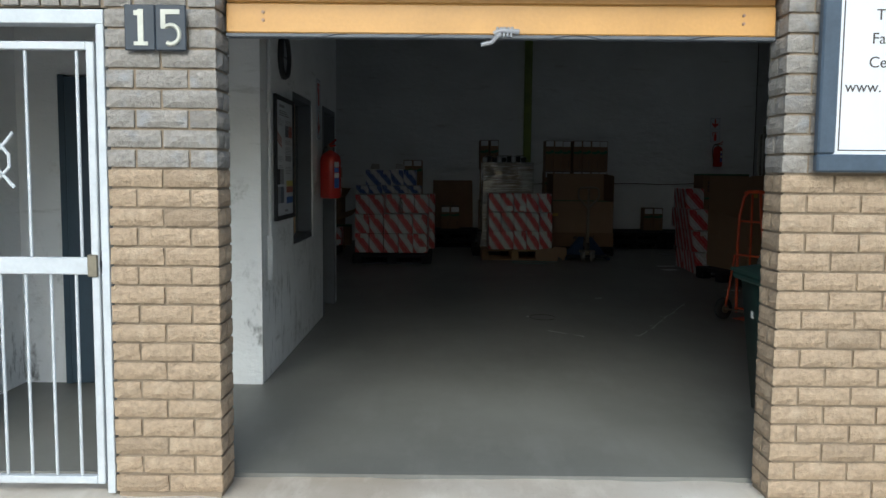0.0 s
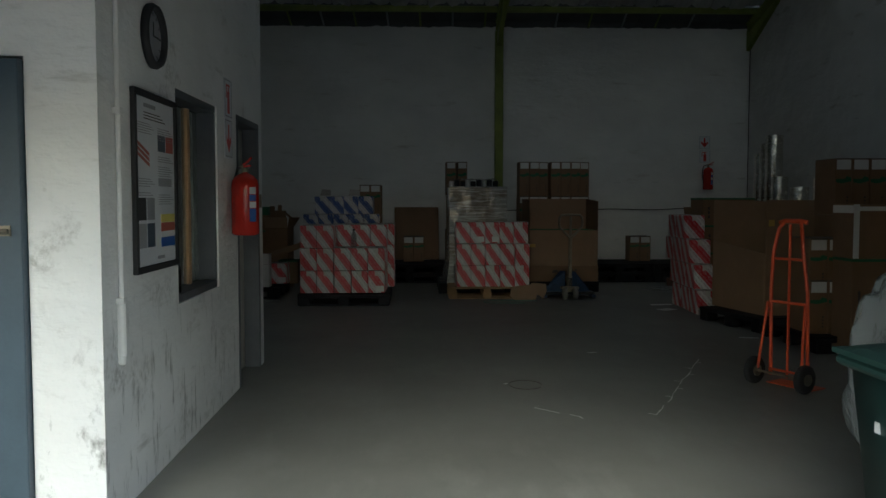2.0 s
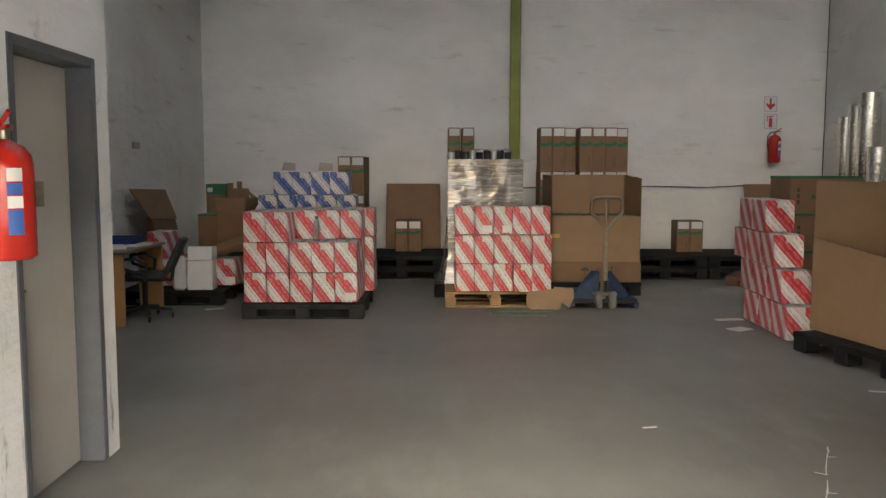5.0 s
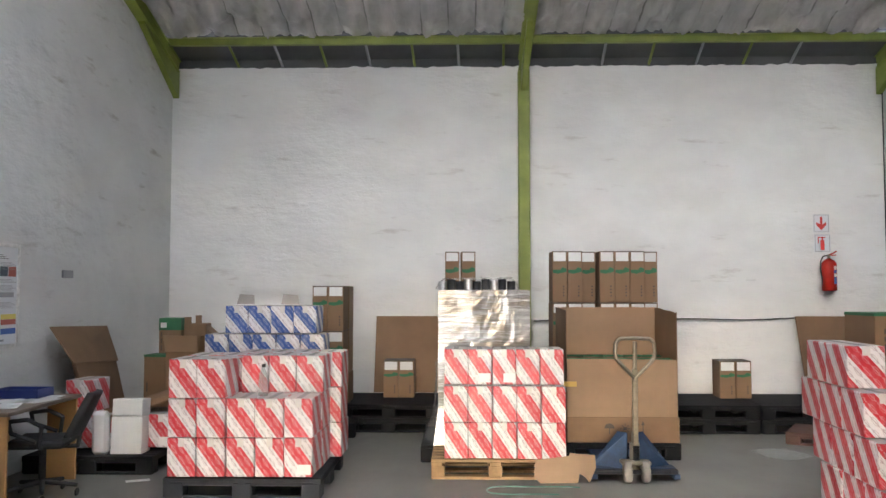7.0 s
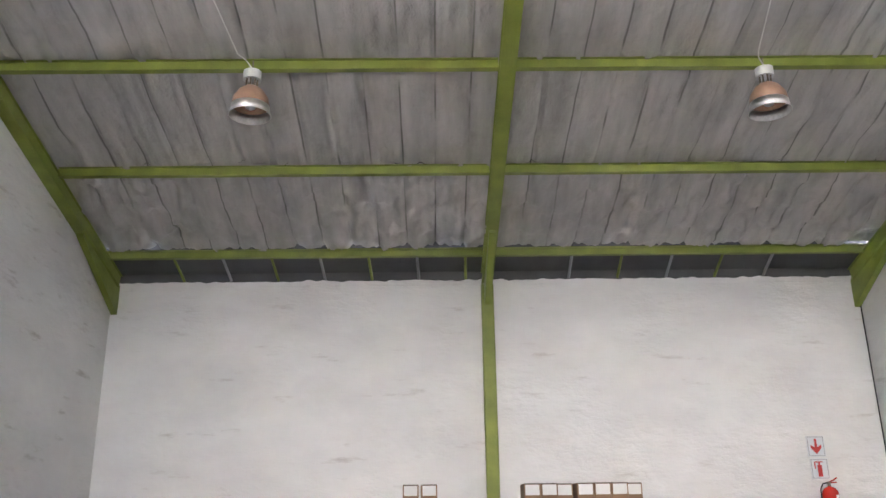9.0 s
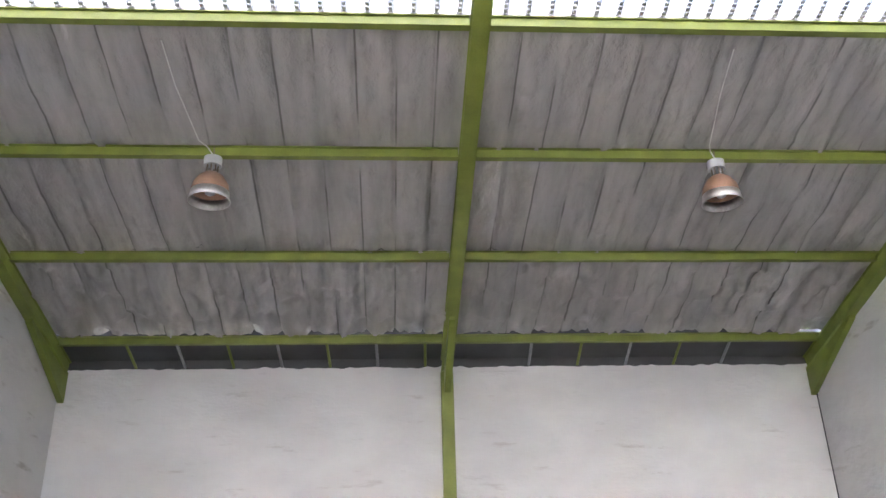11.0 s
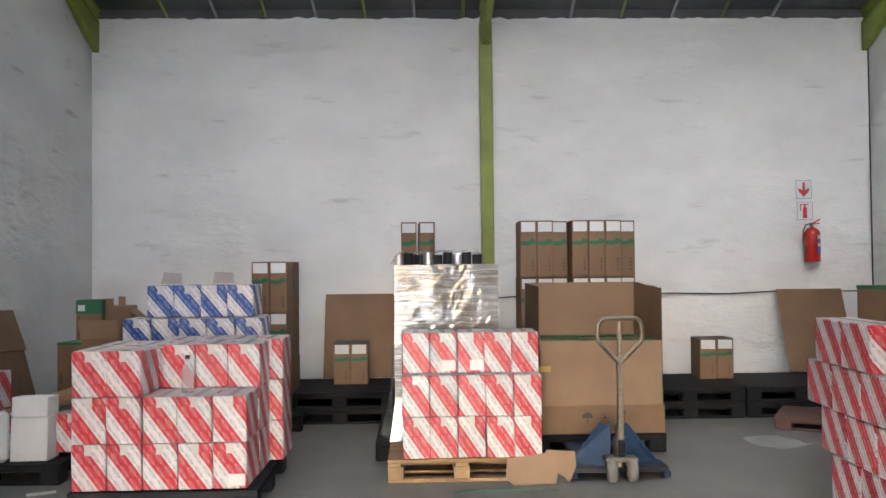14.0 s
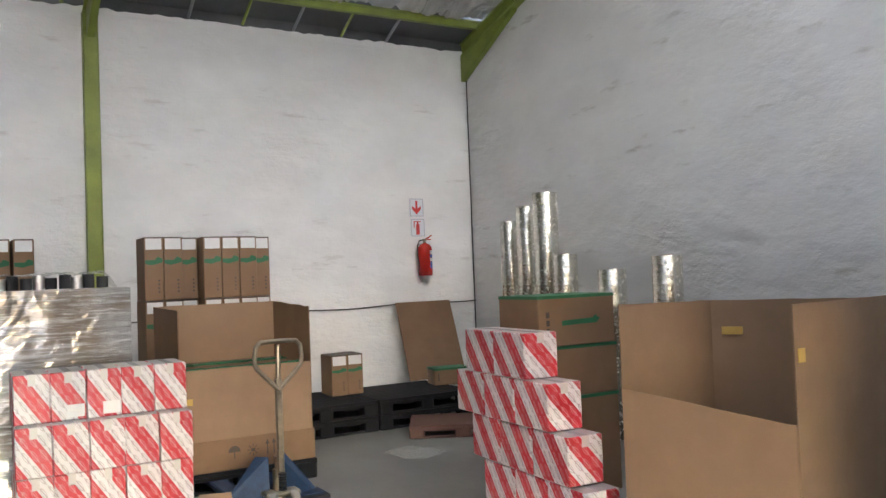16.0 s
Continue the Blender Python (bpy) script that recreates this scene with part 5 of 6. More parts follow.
wall_clock()
ob = thing("conduit", "white plastic conduit running down the office wall", "pipe")
bm = fresh()
tube(bm, [Vector((0.018, 2.14, 3.05)), Vector((0.018, 2.14, 1.0))], 0.012, 10)
part("pipe", bm, M_PIPE, ob)
bm = fresh()
tube(bm, [Vector((0.018, 2.14, 0.99)), Vector((0.018, 2.14, 0.74)), Vector((0.012, 2.15, 0.70))], 0.02, 10)
part("sleeve", bm, M_PIPE, ob)
for z in (1.86, 0.99):
    part("clip", one_box(0.0, 0.035, 2.115, 2.165, z - 0.015, z + 0.015, 0.003), M_PIPE, ob)


def office_window():
    ob = thing("window_3", "office window with grey steel frame and wooden mullion", "window", kind="structure")
    for a in ((WY0, WY1, WZ0, WZ0 + 0.05), (WY0, WY1, WZ1 - 0.05, WZ1), (WY0, WY0 + 0.035, WZ0 + 0.05, WZ1 - 0.05), (WY1 - 0.035, WY1, WZ0 + 0.05, WZ1 - 0.05)):
        part("window_frame", one_box(-0.16, -0.012, *a, 0.004), M_GREYFRAME, ob)
    for y in (3.34, 3.78):
        part("mullion", one_box(-0.15, -0.11, y - 0.03, y + 0.03, WZ0 + 0.05, WZ1 - 0.05, 0.004), M_WINDOWWOOD, ob, "bare wooden mullion")
    part("window_pane", one_box(-0.133, -0.129, WY0 + 0.035, WY1 - 0.035, WZ0 + 0.05, WZ1 - 0.05), M_GLASS, ob).visible_shadow = False
    bm = fresh()
    n = 60
    rows = [[bm.verts.new((-0.30 + 0.012 * math.sin(i * 0.9), WY0 - 0.1 + (WY1 - WY0 + 0.2) * i / n, z)) for i in range(n + 1)] for z in (0.8, 2.2)]
    for i in range(n):
        bm.faces.new((rows[0][i], rows[0][i + 1], rows[1][i + 1], rows[1][i]))
    part("blind", bm, M_CURTAIN, ob, "beige hanging blind", True)


office_window()
bm = fresh()
lathe(bm, [(0.0, 0), (0.032, 0), (0.034, 0.01), (0.034, 0.13), (0.026, 0.165), (0.014, 0.195), (0.013, 0.245), (0.016, 0.25), (0.016, 0.265), (0.0, 0.265)], 20, pose(-0.055, 3.24, 0.906))
solid("bottle", bm, M_BOTTLE, "dark glass bottle on the office window sill", "bottle", smooth=True)


def clear_bottle(x, y, z):
    ob = thing("water_bottle", "empty clear plastic bottle with black cap", "bottle", m=pose(x, y, z))
    bm = fresh()
    lathe(bm, [(0.0, 0), (0.036, 0), (0.04, 0.01), (0.04, 0.07), (0.036, 0.08), (0.04, 0.09), (0.04, 0.15), (0.03, 0.19), (0.014, 0.22), (0.013, 0.24), (0.0, 0.24)], 20)
    part("body", bm, M_CLEAR, ob, "", True)
    bm = fresh()
    rod(bm, (0, 0, 0.235), (0, 0, 0.258), 0.016, 14)
    part("cap", bm, M_BLACK, ob, "black cap")


clear_bottle(0.50, 9.85, 0.806)
ob = thing("door_1", "office door, pale leaf ajar in a grey steel frame", "door", kind="structure")
for a in ((DY0, DY0 + 0.05, 0, DZ), (DY1 - 0.05, DY1, 0, DZ), (DY0 + 0.05, DY1 - 0.05, DZ - 0.05, DZ)):
    part("door_frame", one_box(-0.19, 0.006, *a, 0.004), M_GREYFRAME, ob)
part("door_leaf", one_box(-0.165, -0.125, DY0 + 0.055, DY1 - 0.055, 0.01, DZ - 0.055, 0.003), M_DOORPALE, ob, "pale painted leaf")
bm = fresh()
tube(bm, [Vector((-0.12, DY0 + 0.12, 1.0)), Vector((-0.08, DY0 + 0.12, 1.0)), Vector((-0.08, DY0 + 0.22, 1.0))], 0.009, 8)
part("door_handle", bm, M_STEEL, ob)
ob = thing("door_2", "blue-grey painted steel door, closed", "door", kind="structure")
part("door_leaf", one_box(-1.28, -0.315, OY0 - 0.045, OY0 + 0.03, 0.01, 2.055, 0.004), M_BLUEGREY, ob)
part("door_frame", one_box(-1.33, -1.285, OY0 - 0.03, OY0 + 0.1, 0, 2.07, 0.003), M_BLUEGREY, ob)
bm = fresh()
tube(bm, [Vector((-0.42, OY0 - 0.05, 1.32)), Vector((-0.42, OY0 - 0.075, 1.32)), Vector((-0.36, OY0 - 0.075, 1.32))], 0.012, 8)
box(bm, -0.43, -0.36, OY0 - 0.055, OY0 - 0.044, 1.30, 1.345)
part("latch", bm, M_STEEL, ob, "steel latch")
bm = fresh()
n = 26
tube(bm, [Vector((3.1 + (XR - 3.1) * k / n, 14.47, 1.26 + 0.03 * math.sin(k * 0.7) * 0.4 + 0.05 * k / n)) for k in range(n + 1)], 0.008, 6)
solid("cable", bm, M_DARKGREY, "thin grey cable run along the back wall", "cable")
bm = fresh()
rod(bm, (XR - 0.03, 14.46, 0.0), (XR - 0.03, 14.46, 4.4), 0.008, 8)
solid("corner_pipe", bm, M_DARKGREY, "thin dark pipe in the wall corner", "pipe")
for x, z, w in ((1.75, 2.17, 0.12), (4.75, 1.80, 0.06), (5.25, 1.80, 0.14), (6.0, 1.81, 0.14)):
    solid("wall_mark", one_box(x, x + w, 14.494, 14.499, z, z + 0.022), M_LABEL, "scrap of old tape on the back wall", "tape", "wall scraps")
solid("socket_plate", one_box(XL, XL + 0.02, 11.40, 11.62, 1.80, 1.88, 0.004), M_GREYINK, "small grey plate on the side wall", "plate")


def hanging_lamp(x):
    ob = thing("high_bay_lamp", "unlit high-bay lamp with aluminium reflector hung from purlin", "lamp", "high-bay lamps", pose(x, 10.83, 5.365) @ Matrix.Diagonal((0.88, 0.88, 0.88, 1)))
    bm = fresh()
    lathe(bm, [(0.215, 0.0), (0.222, 0.004), (0.205, 0.05), (0.20, 0.11), (0.195, 0.11), (0.198, 0.05), (0.212, 0.004)], 36)
    part("reflector", bm, M_ALU, ob, "clear glassy reflector rim", True)
    bm = fresh()
    lathe(bm, [(0.2, 0.11), (0.185, 0.2), (0.13, 0.29), (0.07, 0.335), (0.065, 0.335), (0.12, 0.285), (0.175, 0.2), (0.19, 0.11)], 36)
    part("shade", bm, M_RUST, ob, "brown tinted upper shade", True)
    bm = fresh()
    lathe(bm, [(0.0, 0.06), (0.05, 0.09), (0.06, 0.14), (0.04, 0.2), (0.03, 0.3), (0, 0.3)], 20)
    part("bulb", bm, M_SIGNWHITE, ob, "white frosted bulb", True)
    bm = fresh()
    for k in range(8):
        a = k * math.pi / 4
        rod(bm, (0.06 * math.cos(a), 0.06 * math.sin(a), 0.33), (0.06 * math.cos(a), 0.06 * math.sin(a), 0.42), 0.008, 6)
    part("cooling_ribs", bm, M_STEEL, ob)
    bm = fresh()
    rod(bm, (0, 0, 0.42), (0, 0, 0.52), 0.095, 24)
    part("gear_box", bm, M_WHITEMETAL, ob, "white gear housing")
    bm = fresh()
    tube(bm, [Vector((0, 0, 0.52)), Vector((0.0, 0.0, 0.66))], 0.008, 6)
    part("hook", bm, M_STEEL, ob)
    bm = fresh()
    tube(bm, [Vector((0.02, 0, 0.52)), Vector((-0.06, -0.05, 0.63)), Vector((-0.12, -0.2, 0.62)), Vector((-0.22, -0.9, 0.82)), Vector((-0.25, -1.4, 0.98))], 0.007, 6)
    part("wire", bm, M_PIPE, ob, "pale loose wire")


hanging_lamp(0.58)
hanging_lamp(5.42)


# ---- desk corner ----
def desk():
    ob = thing("desk", "light wooden office desk with dark-edged top", "desk")
    part("top", one_box(XL + 0.01, -1.27, 9.24, 10.44, 0.715, 0.745, 0.006), M_DESKTOP, ob, "dark-edged worktop")
    part("end_panel", one_box(XL + 0.02, -1.3, 9.27, 9.295, 0, 0.714, 0.002), M_DESK, ob)
    part("end_panel", one_box(-1.56, -1.3, 10.39, 10.415, 0, 0.714, 0.002), M_DESK, ob)
    part("back_panel", one_box(XL + 0.05, XL + 0.07, 9.3, 10.39, 0.25, 0.714), M_DESK, ob)
    for k in range(3):
        part("drawer", one_box(XL + 0.1, -1.55, 9.262, 9.269, 0.06 + 0.21 * k, 0.25 + 0.21 * k, 0.001), M_DESK, ob)


desk()


def office_chair():
    ob = thing("office_chair", "black upholstered swivel office chair with armrests", "chair", m=pose(-1.28, 9.78, 0, 0, 0, -80))
    bm = fresh()
    box(bm, -0.22, 0.22, -0.22, 0.22, 0.41, 0.48, 0.025)
    part("seat", bm, M_BLACK, ob)
    bm = fresh()
    bmesh.ops.create_grid(bm, x_segments=10, y_segments=14, size=0.5, matrix=Matrix.Diagonal((0.40, 0.44, 1, 1)))
    for v in bm.verts:
        x, y = v.co.x, v.co.y + 0.22
        narrow = 1 - 0.3 * (y / 0.44) ** 3
        v.co = Vector((x * narrow, 0.24 + 0.16 * (y / 0.44) - 0.9 * x * x * 0.8, 0.50 + y * 0.78))
    got = bmesh.ops.extrude_face_region(bm, geom=bm.faces[:])
    bmesh.ops.translate(bm, vec=(0, 0.05, -0.01), verts=[v for v in got["geom"] if isinstance(v, bmesh.types.BMVert)])
    bmesh.ops.recalc_face_normals(bm, faces=bm.faces[:])
    part("backrest", bm, M_BLACK, ob, "", True)
    bm = fresh()
    tube(bm, [Vector((0, 0.1, 0.4)), Vector((0, 0.27, 0.4)), Vector((0, 0.3, 0.6))], 0.018, 8)
    part("back_bracket", bm, M_BLACK, ob)
    for s in (-1, 1):
        bm = fresh()
        tube(bm, [Vector(p) for p in ((s * 0.2, 0.05, 0.42), (s * 0.27, 0.05, 0.44), (s * 0.27, 0.07, 0.6), (s * 0.26, -0.04, 0.655), (s * 0.26, -0.18, 0.64), (s * 0.26, -0.16, 0.55), (s * 0.27, 0.03, 0.48))], 0.017, 8)
        part("armrest", bm, M_BLACK, ob)
    bm = fresh()
    rod(bm, (0, 0, 0.1), (0, 0, 0.41), 0.028, 14)
    part("gas_lift", bm, M_BLACK, ob)
    for k in range(5):
        a = k * 2 * math.pi / 5 + 0.3
        e = Vector((0.27 * math.cos(a), 0.27 * math.sin(a), 0.085))
        bm = fresh()
        rod(bm, (0, 0, 0.12), e, 0.024, 8, 0.016)
        leg = part("leg", bm, M_BLACK, ob)
        bm = fresh()
        for o in (-0.016, 0.016):
            rod(bm, (e.x + o, e.y - 0.007, 0.028), (e.x + o, e.y + 0.007, 0.028), 0.028, 12)
        part("castor", bm, M_TYRE, leg)


office_chair()
bm = fresh()
lathe(bm, [(0.0, 0), (0.052, 0), (0.052, 0.44), (0.02, 0.44), (0.0, 0.44)], 24, pose(-1.72, 9.72, 0.746))
solid("paper_roll", bm, M_PAPER, "white paper roll standing on the desk", "roll", smooth=True)
ob = thing("letter_tray", "dark blue plastic tray with papers on the desk", "tray", m=pose(-1.68, 10.2, 0.746))
bm = fresh()
box(bm, -0.2, 0.2, -0.14, 0.14, 0, 0.012)
for b_ in ((-0.2, 0.2, -0.14, -0.128), (-0.2, 0.2, 0.128, 0.14)):
    box(bm, *b_, 0.012, 0.075)
for b_ in ((-0.2, -0.188), (0.188, 0.2)):
    box(bm, *b_, -0.128, 0.128, 0.012, 0.075)
part("tray", bm, M_BLUETRAY, ob)
part("paper", one_box(0.02, 0.18, -0.12, 0.12, 0.0125, 0.04), M_PAPER, ob)
for x, y, r in ((-1.5, 9.6, 20), (-1.42, 9.95, -15), (-1.6, 9.9, 40), (-1.45, 10.15, 5), (-1.75, 9.45, -30)):
    solid("paper_sheet", one_box(-0.105, 0.105, -0.148, 0.148, 0, 0.004), M_PAPER, "loose white papers on the desk", "paper", "desk papers", m=pose(x, y, 0.746 + 0.0045 * int(abs(r) % 5), 0, 0, r))

# flattened cartons and open boxes in the corner
flat = thing("flattened_cartons", "stack of flattened brown cartons leaning on the side wall", "cardboard")
for k in range(7):
    o = 0.028 * k
    bm = fresh()
    slab(bm, [(XL + 0.52 - o, 11.25 + o, 0.0), (XL + 0.40 - o, 12.35, 0.0), (XL + 0.24 - o * 0.5, 12.2, 0.92), (XL + 0.3 - o * 0.6, 11.1 + o, 1.0 - o * 0.2)], 0.012)
    part("sheet", bm, M_CARTON, flat)
bm = fresh()
slab(bm, [(XL + 0.33, 11.02, 0.97), (XL + 0.27, 12.2, 0.90), (XL + 0.10, 12.28, 1.28), (XL + 0.1, 11.0, 1.32)], 0.012)
part("folded_flap", bm, M_CARTON, flat)
for k, (x, y, w, h, r) in enumerate(((-1.33, 12.8, 0.27, 0.70, 4), (-1.28, 12.3, 0.34, 0.95, -5))):
    wide_carton(w, 0.3, h + 0.14 if k == 0 else h, pose(x, y, 0.0, 0, 0, r), "brown carton with green band, standing in the corner", False)
top = wide_carton(0.26, 0.28, 0.5, pose(-1.34, 12.82, 0.845, 0, 0, 3), "brown carton with broad green top band", False)
part("green_band", one_box(-0.131, 0.131, -0.002, 0.281, 0.36, 0.482), M_GREENINK, top, "broad green band")
part("sticker", one_box(-0.11, -0.04, -0.004, -0.002, 0.39, 0.45), M_LABEL, top)
ob = thing("opened_carton", "small brown carton with its flaps standing open", "carton", m=pose(-0.95, 12.1, 0.0, 0, 0, -8))
part("body", one_box(-0.19, 0.19, 0, 0.35, 0, 1.0, 0.006), M_CARTON, ob)
bm = fresh()
slab(bm, [(-0.19, -0.01, 1.0), (0.19, -0.01, 1.0), (0.2, -0.05, 1.18), (-0.2, -0.05, 1.18)], 0.006)
part("flap", bm, M_CARTON_LIGHT, ob)
bm = fresh()
slab(bm, [(0.19, 0.0, 1.0), (0.19, 0.35, 1.0), (0.3, 0.36, 1.17), (0.22, 0.0, 1.18)], 0.006)
part("flap", bm, M_CARTON, ob)
ob = thing("opened_carton", "brown carton with torn upright flaps", "carton", m=pose(-1.05, 12.85, 0, 0, 0, 6))
part("body", one_box(-0.13, 0.13, 0, 0.3, 0, 1.28, 0.006), M_CARTON, ob)
for x0, x1, z in ((-0.13, -0.05, 1.36), (0.0, 0.07, 1.38)):
    part("flap", one_box(x0, x1, 0.02, 0.03, 1.27, z), M_CARTON, ob)
bm = fresh()
slab(bm, [(0.05, 0.0, 1.28), (0.12, 0.2, 1.26), (0.27, 0.22, 1.12), (0.24, 0.02, 1.12)], 0.006)
part("flap", bm, M_CARTON, ob)
ob = thing("white_box", "plain white carton standing on the black pallet", "carton", m=pose(-0.97, 10.68, 0.166, -4, 0, 0))
part("body", one_box(-0.145, 0.145, 0, 0.22, 0.0, 0.34, 0.005), M_LABEL, ob)
part("lid", one_box(-0.14, 0.14, -0.004, 0.2, 0.345, 0.50, 0.005), M_LABEL, ob)
bm = fresh()
rod(bm, (-1.26, 10.66, 0.52), (-1.11, 10.66, 0.52), 0.05, 20)
rolls = solid("white_roll", one_box(-1.27, -1.12, 10.62, 10.72, 0.166, 0.56, 0.03), M_LABEL, "white paper pack between the cartons", "pack")
bm.free()
bm = fresh()
slab(bm, [(-1.35, 10.95, 0.50), (-0.35, 11.3, 0.83), (-0.25, 11.75, 0.83), (-1.25, 11.6, 0.5)], 0.008)
slab(bm, [(-1.35, 10.95, 0.50), (-0.35, 11.3, 0.83), (-0.42, 11.0, 0.72), (-1.25, 10.85, 0.42)], 0.006)
solid("loose_cardboard", bm, M_CARTON, "long loose sheet of brown cardboard on the cartons", "cardboard")
wide_carton(0.3, 0.3, 0.36, pose(-0.62, 11.2, 0.166, 0, 0, 3), "brown carton with green tape on the pallet", False)
copy_thing(red_a, pose(-0.62, 10.84, 0.166 + 0.0, 0, 0, 0)).matrix_basis = pose(-0.98, 11.15, 0.166, 0, 0, 3)
for x, z, r in ((-0.05, 1.533, 30), (0.40, 1.533, 10)):
    bm = fresh()
    slab(bm, [(-0.09, 0, 0), (0.09, 0.0, 0), (0.08, -0.02, 0.09), (-0.07, -0.03, 0.1)], 0.005)
    solid("carton_flap", bm, M_CARDTOP, "loose pale carton flap on the blue cartons", "cardboard", m=pose(x, 11.35, z, 0, 0, r))
solid("paper_sheet", one_box(0.0, 0.32, 9.75, 9.92, 1.118, 1.122), M_CARDTOP, "paper sheet lying on the red cartons", "paper")


# ---- front of the building ----
def garage_door():
    ob = thing("garage_door", "varnished wooden up-and-over garage door, raised", "garage door", m=pose(0, 0.13, 0))
    part("bottom_rail", one_box(GX0 + 0.012, GX1 - 0.012, -0.02, 0.03, 2.045, 2.175, 0.006), M_YELLOWWOOD, ob, "pale varnished rail")
    part("drip_strip", one_box(GX0 + 0.012, GX1 - 0.012, -0.03, 0.02, 2.026, 2.044, 0.004), M_GREYFRAME, ob, "grey weather strip")
    part("plank", one_box(GX0 + 0.012, GX1 - 0.012, -0.012, 0.03, 2.178, 2.30, 0.006), M_YELLOWWOOD, ob)
    for x in (0.43, 2.53):
        for z in (2.10, 2.135):
            bm = fresh()
            rod(bm, (x, -0.026, z), (x, -0.016, z), 0.007, 10)
            part("bolt", bm, M_RUST, ob, "rusty bolt head")
    bm = fresh()
    tube(bm, [Vector((1.44, -0.035, 2.045)), Vector((1.47, -0.04, 2.06)), Vector((1.55, -0.035, 2.055))], 0.012, 8)
    tube(bm, [Vector((1.47, -0.04, 2.05)), Vector((1.43, -0.03, 2.01)), Vector((1.385, -0.03, 2.0))], 0.009, 8)
    for k in range(5):
        rod(bm, (1.45 + 0.016 * k, -0.04, 2.035), (1.455 + 0.016 * k, -0.04, 2.075), 0.006, 6)
    part("rope", bm, M_GREYINK, ob, "knotted grey rope")
    for x0, s in ((0.5, 1), (0.9, 1), (1.7, -1), (2.1, 1)):
        bm = fresh()
        tube(bm, [Vector((x0 + 0.05 * k, -0.03, 2.03 - 0.012 * math.sin(k * 0.8) * s)) for k in range(7)], 0.002, 5)
        part("loose_wire", bm, M_DARKGREY, ob)


garage_door()
bm = one_box(GX0 - 0.0, GX1 + 0.0, 0.06, 0.15, 2.31, 2.6)
solid("trim", bm, M_YELLOWWOOD, "wooden head board over the garage opening", **S)


def number_plate():
    ob = thing("house_number", "black tiles with cream number fifteen on brick", "sign", m=pose(-0.125, -0.022, 1.945))
    for k in range(2):
        part("tile", one_box(0.131 * k, 0.131 * k + 0.129, -0.012, 0, 0, 0.19, 0.004), M_PLATE, ob)
    # digits of plain strokes
    bm = fresh()
    box(bm, 0.058, 0.082, -0.016, -0.011, 0.02, 0.17)
    box(bm, 0.040, 0.10, -0.0165, -0.011, 0.02, 0.036)
    box(bm, 0.042, 0.062, -0.0165, -0.011, 0.145, 0.165)
    part("digit", bm, M_DIGIT, ob, "cream digit one")
    bm = fresh()
    box(bm, 0.155, 0.235, -0.016, -0.011, 0.15, 0.17)
    box(bm, 0.155, 0.175, -0.0165, -0.011, 0.09, 0.155)
    seg = [(0.197 + 0.036 * math.cos(a), 0.066 + 0.04 * math.sin(a)) for a in [2.2 - 0.33 * k for k in range(14)]]
    for (x0, z0), (x1, z1) in zip(seg, seg[1:]):
        rod(bm, (x0, -0.0135, z0), (x1, -0.0135, z1), 0.0095, 6)
    part("digit", bm, M_DIGIT, ob, "cream digit five")


number_plate()


def sign_board():
    ob = thing("company_sign", "white company sign board in a dark blue frame", "sign", m=pose(2.80, -0.06, 1.458))
    w, h = 1.5, 1.1
    part("board", one_box(0.06, w - 0.06, 0.0, 0.02, 0.06, h - 0.06), M_SIGNWHITE, ob)
    for b_ in ((0, w, 0, 0.075), (0, w, h - 0.075, h)):
        part("frame_bar", one_box(b_[0], b_[1], -0.012, 0.035, b_[2], b_[3], 0.008), M_SIGNBLUE, ob)
    for x in (0, w - 0.075):
        part("frame_bar", one_box(x, x + 0.075, -0.012, 0.035, 0.0755, h - 0.0755, 0.008), M_SIGNBLUE, ob)
    part("border_line", one_box(0.088, 0.093, -0.002, 0.001, 0.095, h - 0.1), M_DARKINK, ob)
    part("border_line", one_box(0.088, w - 0.1, -0.002, 0.001, 0.090, 0.0945), M_DARKINK, ob)
    rows = (("www.", 0.105, 0.335, 0.052), ("Ce", 0.20, 0.437, 0.052), ("Fa", 0.208, 0.535, 0.052), ("Te", 0.222, 0.632, 0.052))
    for words, x, z, size in rows:
        text_part(words, size * 1.25, pose(x, -0.0015, z, 90), M_DARKINK, ob)


sign_board()


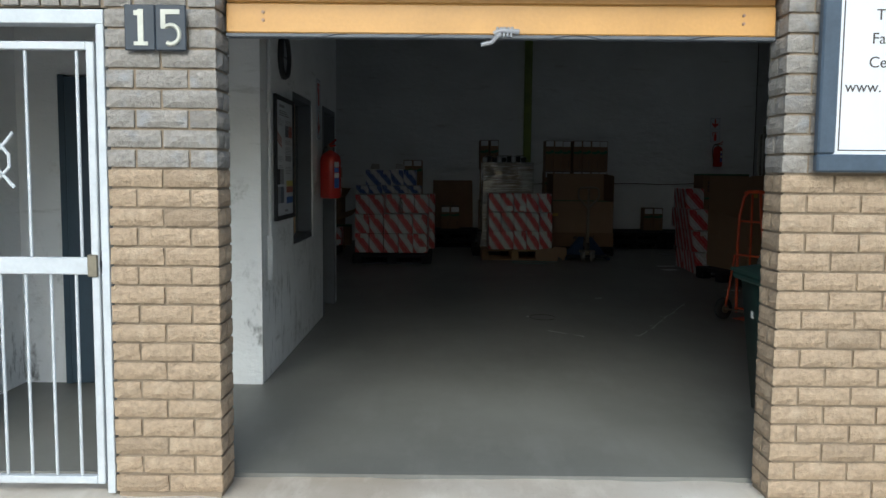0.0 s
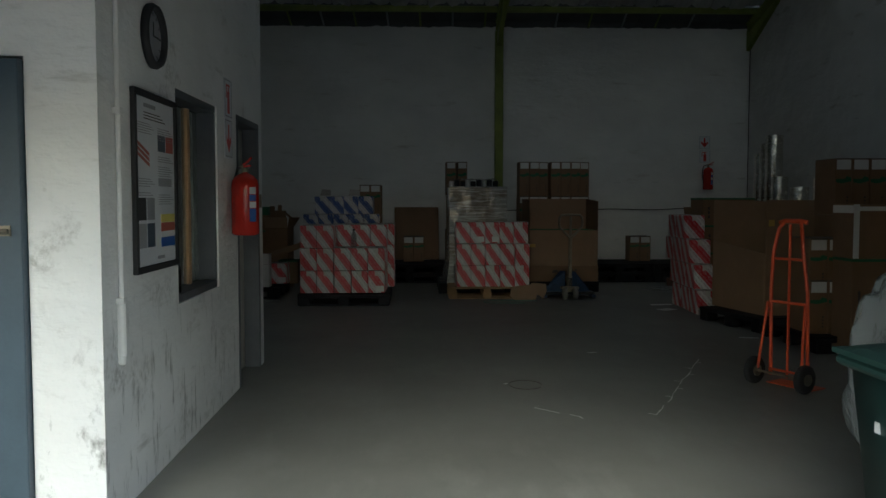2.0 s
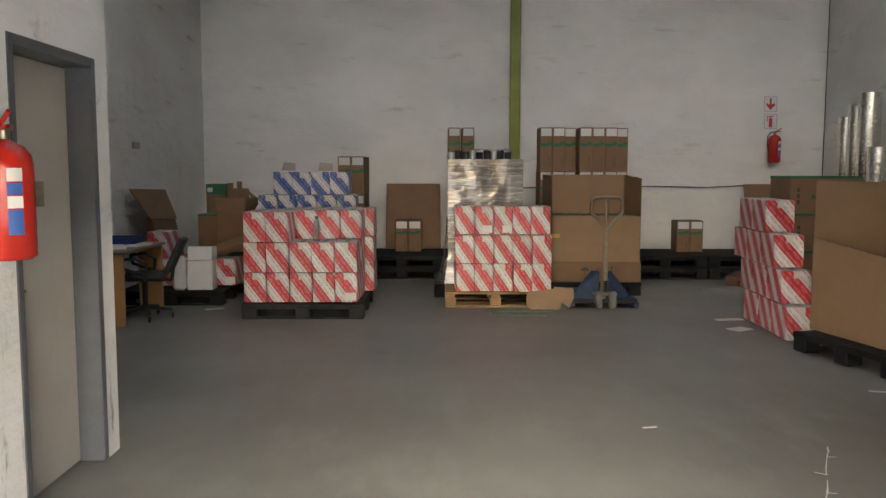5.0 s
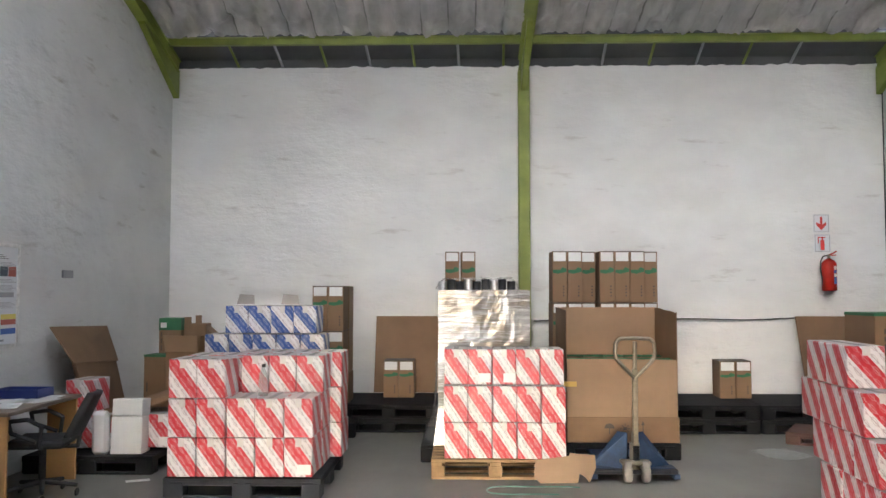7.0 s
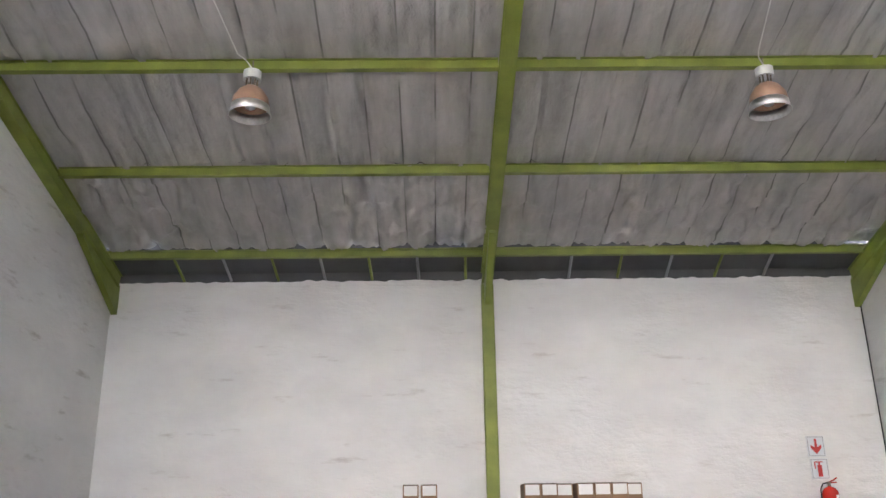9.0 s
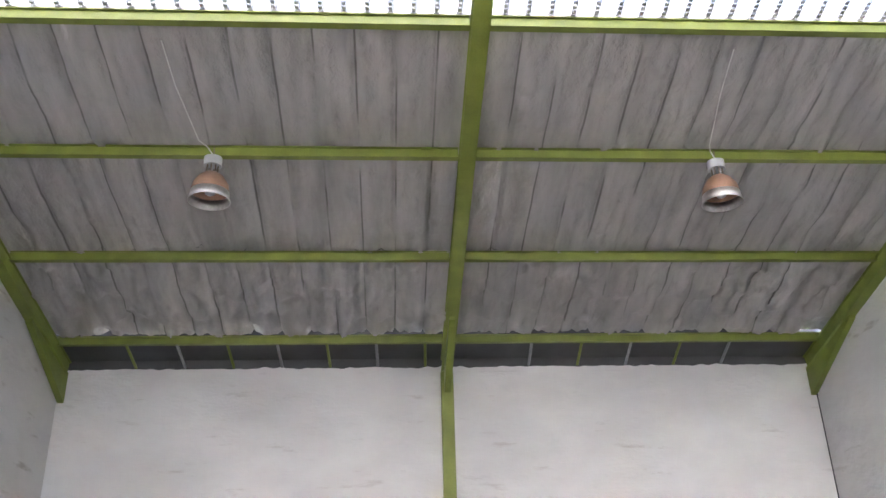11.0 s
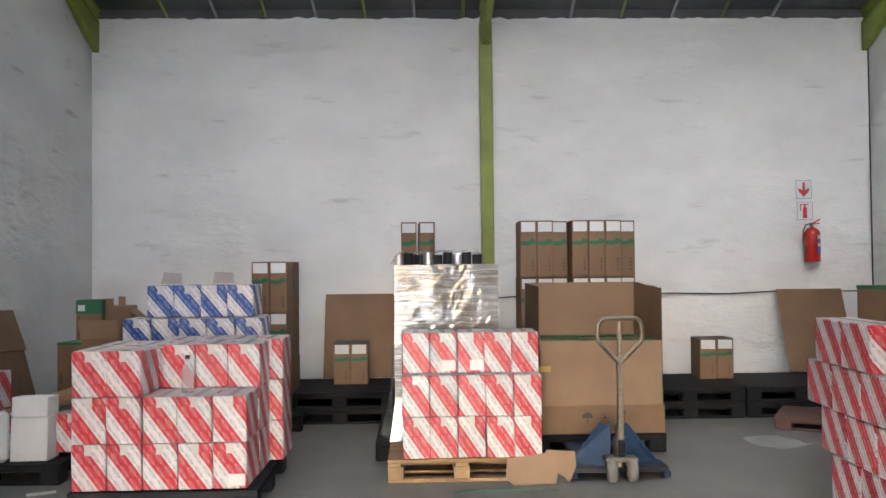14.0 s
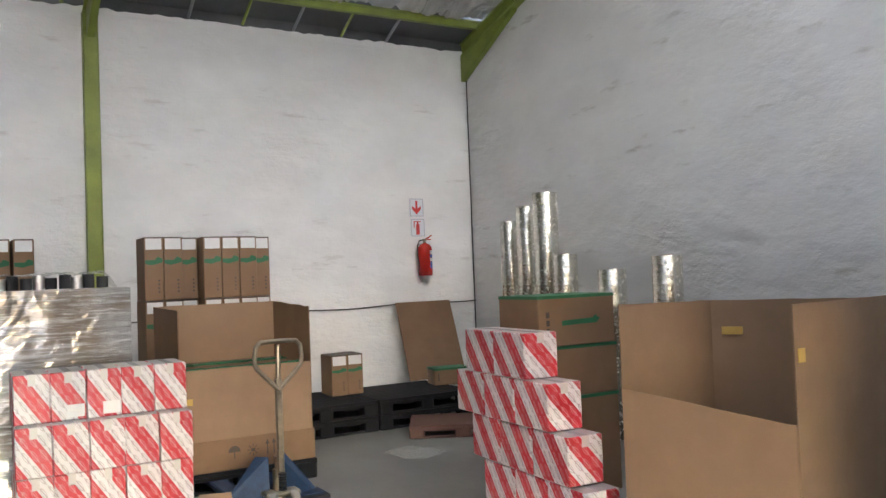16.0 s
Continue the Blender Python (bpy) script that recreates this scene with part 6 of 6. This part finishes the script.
def gate():
    ob = thing("security_gate", "white painted steel bar gate with lock", "gate", m=pose(0, 0.05, 0))
    x0, x1 = -1.18, -0.285
    for x in (x0, x1 - 0.035):
        part("stile", one_box(x, x + 0.035, -0.02, 0.02, 0.03, 1.99, 0.004), M_WHITEMETAL, ob)
    for z, t in ((0.03, 0.035), (0.98, 0.075), (1.955, 0.035)):
        part("rail", one_box(x0 + 0.0355, x1 - 0.0355, -0.019, 0.019, z, z + t, 0.004), M_WHITEMETAL, ob)
    n = 8
    for k in range(1, n):
        x = x0 + (x1 - x0) * k / n
        bm = fresh()
        rod(bm, (x, 0, 0.066), (x, 0, 0.979), 0.0075, 8)
        part("bar", bm, M_WHITEMETAL, ob)
        if k % 2 == 1 or k == n - 1:
            bm = fresh()
            rod(bm, (x + 0.03, 0, 1.056), (x + 0.03, 0, 1.954), 0.0075, 8)
            part("bar", bm, M_WHITEMETAL, ob)
    for s in (-1, 1):
        bm = fresh()
        tube(bm, [Vector((-0.70 + s * 0.05, -0.012, 1.36)), Vector((-0.70 - s * 0.03, -0.012, 1.45)), Vector((-0.70 - s * 0.03, -0.012, 1.50)), Vector((-0.70 + s * 0.05, -0.012, 1.60))], 0.008, 6)
        part("scroll", bm, M_WHITEMETAL, ob)
    part("lock", one_box(-0.335, -0.29, -0.03, 0.03, 0.97, 1.07, 0.004), M_STEEL, ob, "steel lock case")
    bm = fresh()
    tube(bm, [Vector((-0.265, -0.02, 0.99)), Vector((-0.262, -0.04, 1.03)), Vector((-0.265, -0.02, 1.09))], 0.012, 8)
    part("bolt", bm, M_DARKGREY, ob)


gate()
ob = thing("gate_frame", "white painted steel gate frame with chipped base", "door frame", kind="structure")
part("post", one_box(-0.262, -0.228, 0.0, 0.10, 0, 2.06, 0.003), M_WHITEMETAL, ob)
part("head", one_box(-1.35, -0.228, 0.0, 0.10, 2.0605, 2.12, 0.003), M_WHITEMETAL, ob)


# ---- face bricks, last ----
def brick_mesh(name, w, h, d, seed, material):
    """Rock-faced brick: its front (-y) is broken, its ends too."""
    bm = fresh()
    nx, nz = max(2, round(w / 0.05)), 3
    grid = []
    for j in range(nz + 1):
        row = []
        for i in range(nx + 1):
            x, z = w * i / nx, h * j / nz
            edge = i in (0, nx) or j in (0, nz)
            k = noise.noise(Vector((x * 24 + seed * 7.7, z * 24, seed * 3.1)))
            row.append(bm.verts.new((x + (0.0015 * k if i in (0, nx) else 0.006 * k), (0.004 if edge else -0.005) + 0.006 * k, z + 0.0015 * k)))
        grid.append(row)
    for j in range(nz):
        for i in range(nx):
            bm.faces.new((grid[j][i], grid[j][i + 1], grid[j + 1][i + 1], grid[j + 1][i]))
    rim = grid[0] + [grid[j][nx] for j in range(1, nz + 1)] + grid[nz][-2::-1] + [grid[j][0] for j in range(nz - 1, 0, -1)]
    rear = [bm.verts.new((v.co.x, d, v.co.z)) for v in rim]
    for k in range(len(rim)):
        bm.faces.new((rim[k], rear[k], rear[(k + 1) % len(rim)], rim[(k + 1) % len(rim)]))
    bmesh.ops.recalc_face_normals(bm, faces=bm.faces[:])
    return mesh_of(bm, name, material)


COURSE, LONG, HALF, THICK = 0.085, 0.222, 0.106, 0.024
BRICKS = {}


def lay(x, y, z, w, rz, material, parent, key):
    k = (round(w, 3), key, rng.randrange(3))
    if k not in BRICKS:
        BRICKS[k] = brick_mesh("brick", w, 0.073, THICK, k[2] + 5 * len(BRICKS), material)
    ob = new("brick", BRICKS[k])
    ob.parent = parent
    ob.matrix_basis = pose(x, y + rng.uniform(-0.002, 0.002), z, 0, 0, rz)


pier = thing("wall_pier", "tan rock-faced brick pier, upper courses grey", "wall", kind="structure")
right = thing("wall_facade", "tan rock-faced brick wall, upper courses grey", "wall", kind="structure")
for c in range(27):
    z = 0.01 + COURSE * c
    mat, key = (M_BRICK, 0) if z < 1.44 else (M_BRICK_GREY, 1)
    x0, x1 = -0.224, GX0
    runs = (HALF + 0.01, LONG - 0.002, HALF + 0.008) if c % 2 else (LONG + 0.009, LONG + 0.009)
    x = x0
    for w in runs:
        lay(x, 0.001, z, w, 0, mat, pier, key)
        x += w + 0.0115
    end = (0.19,) if c % 2 else (0.09, 0.09)
    y = 0.018
    for w in end:
        lay(GX0 - 0.0, y, z, w, 90, mat, pier, key)
        y += w + 0.011
    x = GX1
    runs = [HALF] + [LONG] * 6 if c % 2 else [LONG] * 7
    for w in runs:
        if not (z > 1.5 and x > 2.9):
            lay(x, 0.001, z, w, 0, mat, right, key)
        x += w + 0.0115
    y = 0.212
    for w in end:
        lay(GX1 + 0.0, y, z, w, -90, mat, right, key)
        y -= w + 0.011
soldier = thing("trim_soldier_course", "row of upright grey bricks over the gate", "trim", kind="structure")
for k in range(13):
    kx = -0.315 - 0.0855 * k
    kk = ("s", k % 3)
    if kk not in BRICKS:
        BRICKS[kk] = brick_mesh("brick", 0.073, LONG, THICK, 90 + k, M_BRICK_GREY)
    ob = new("brick", BRICKS[kk])
    ob.parent = soldier
    ob.matrix_basis = pose(kx, -0.009, 2.135)
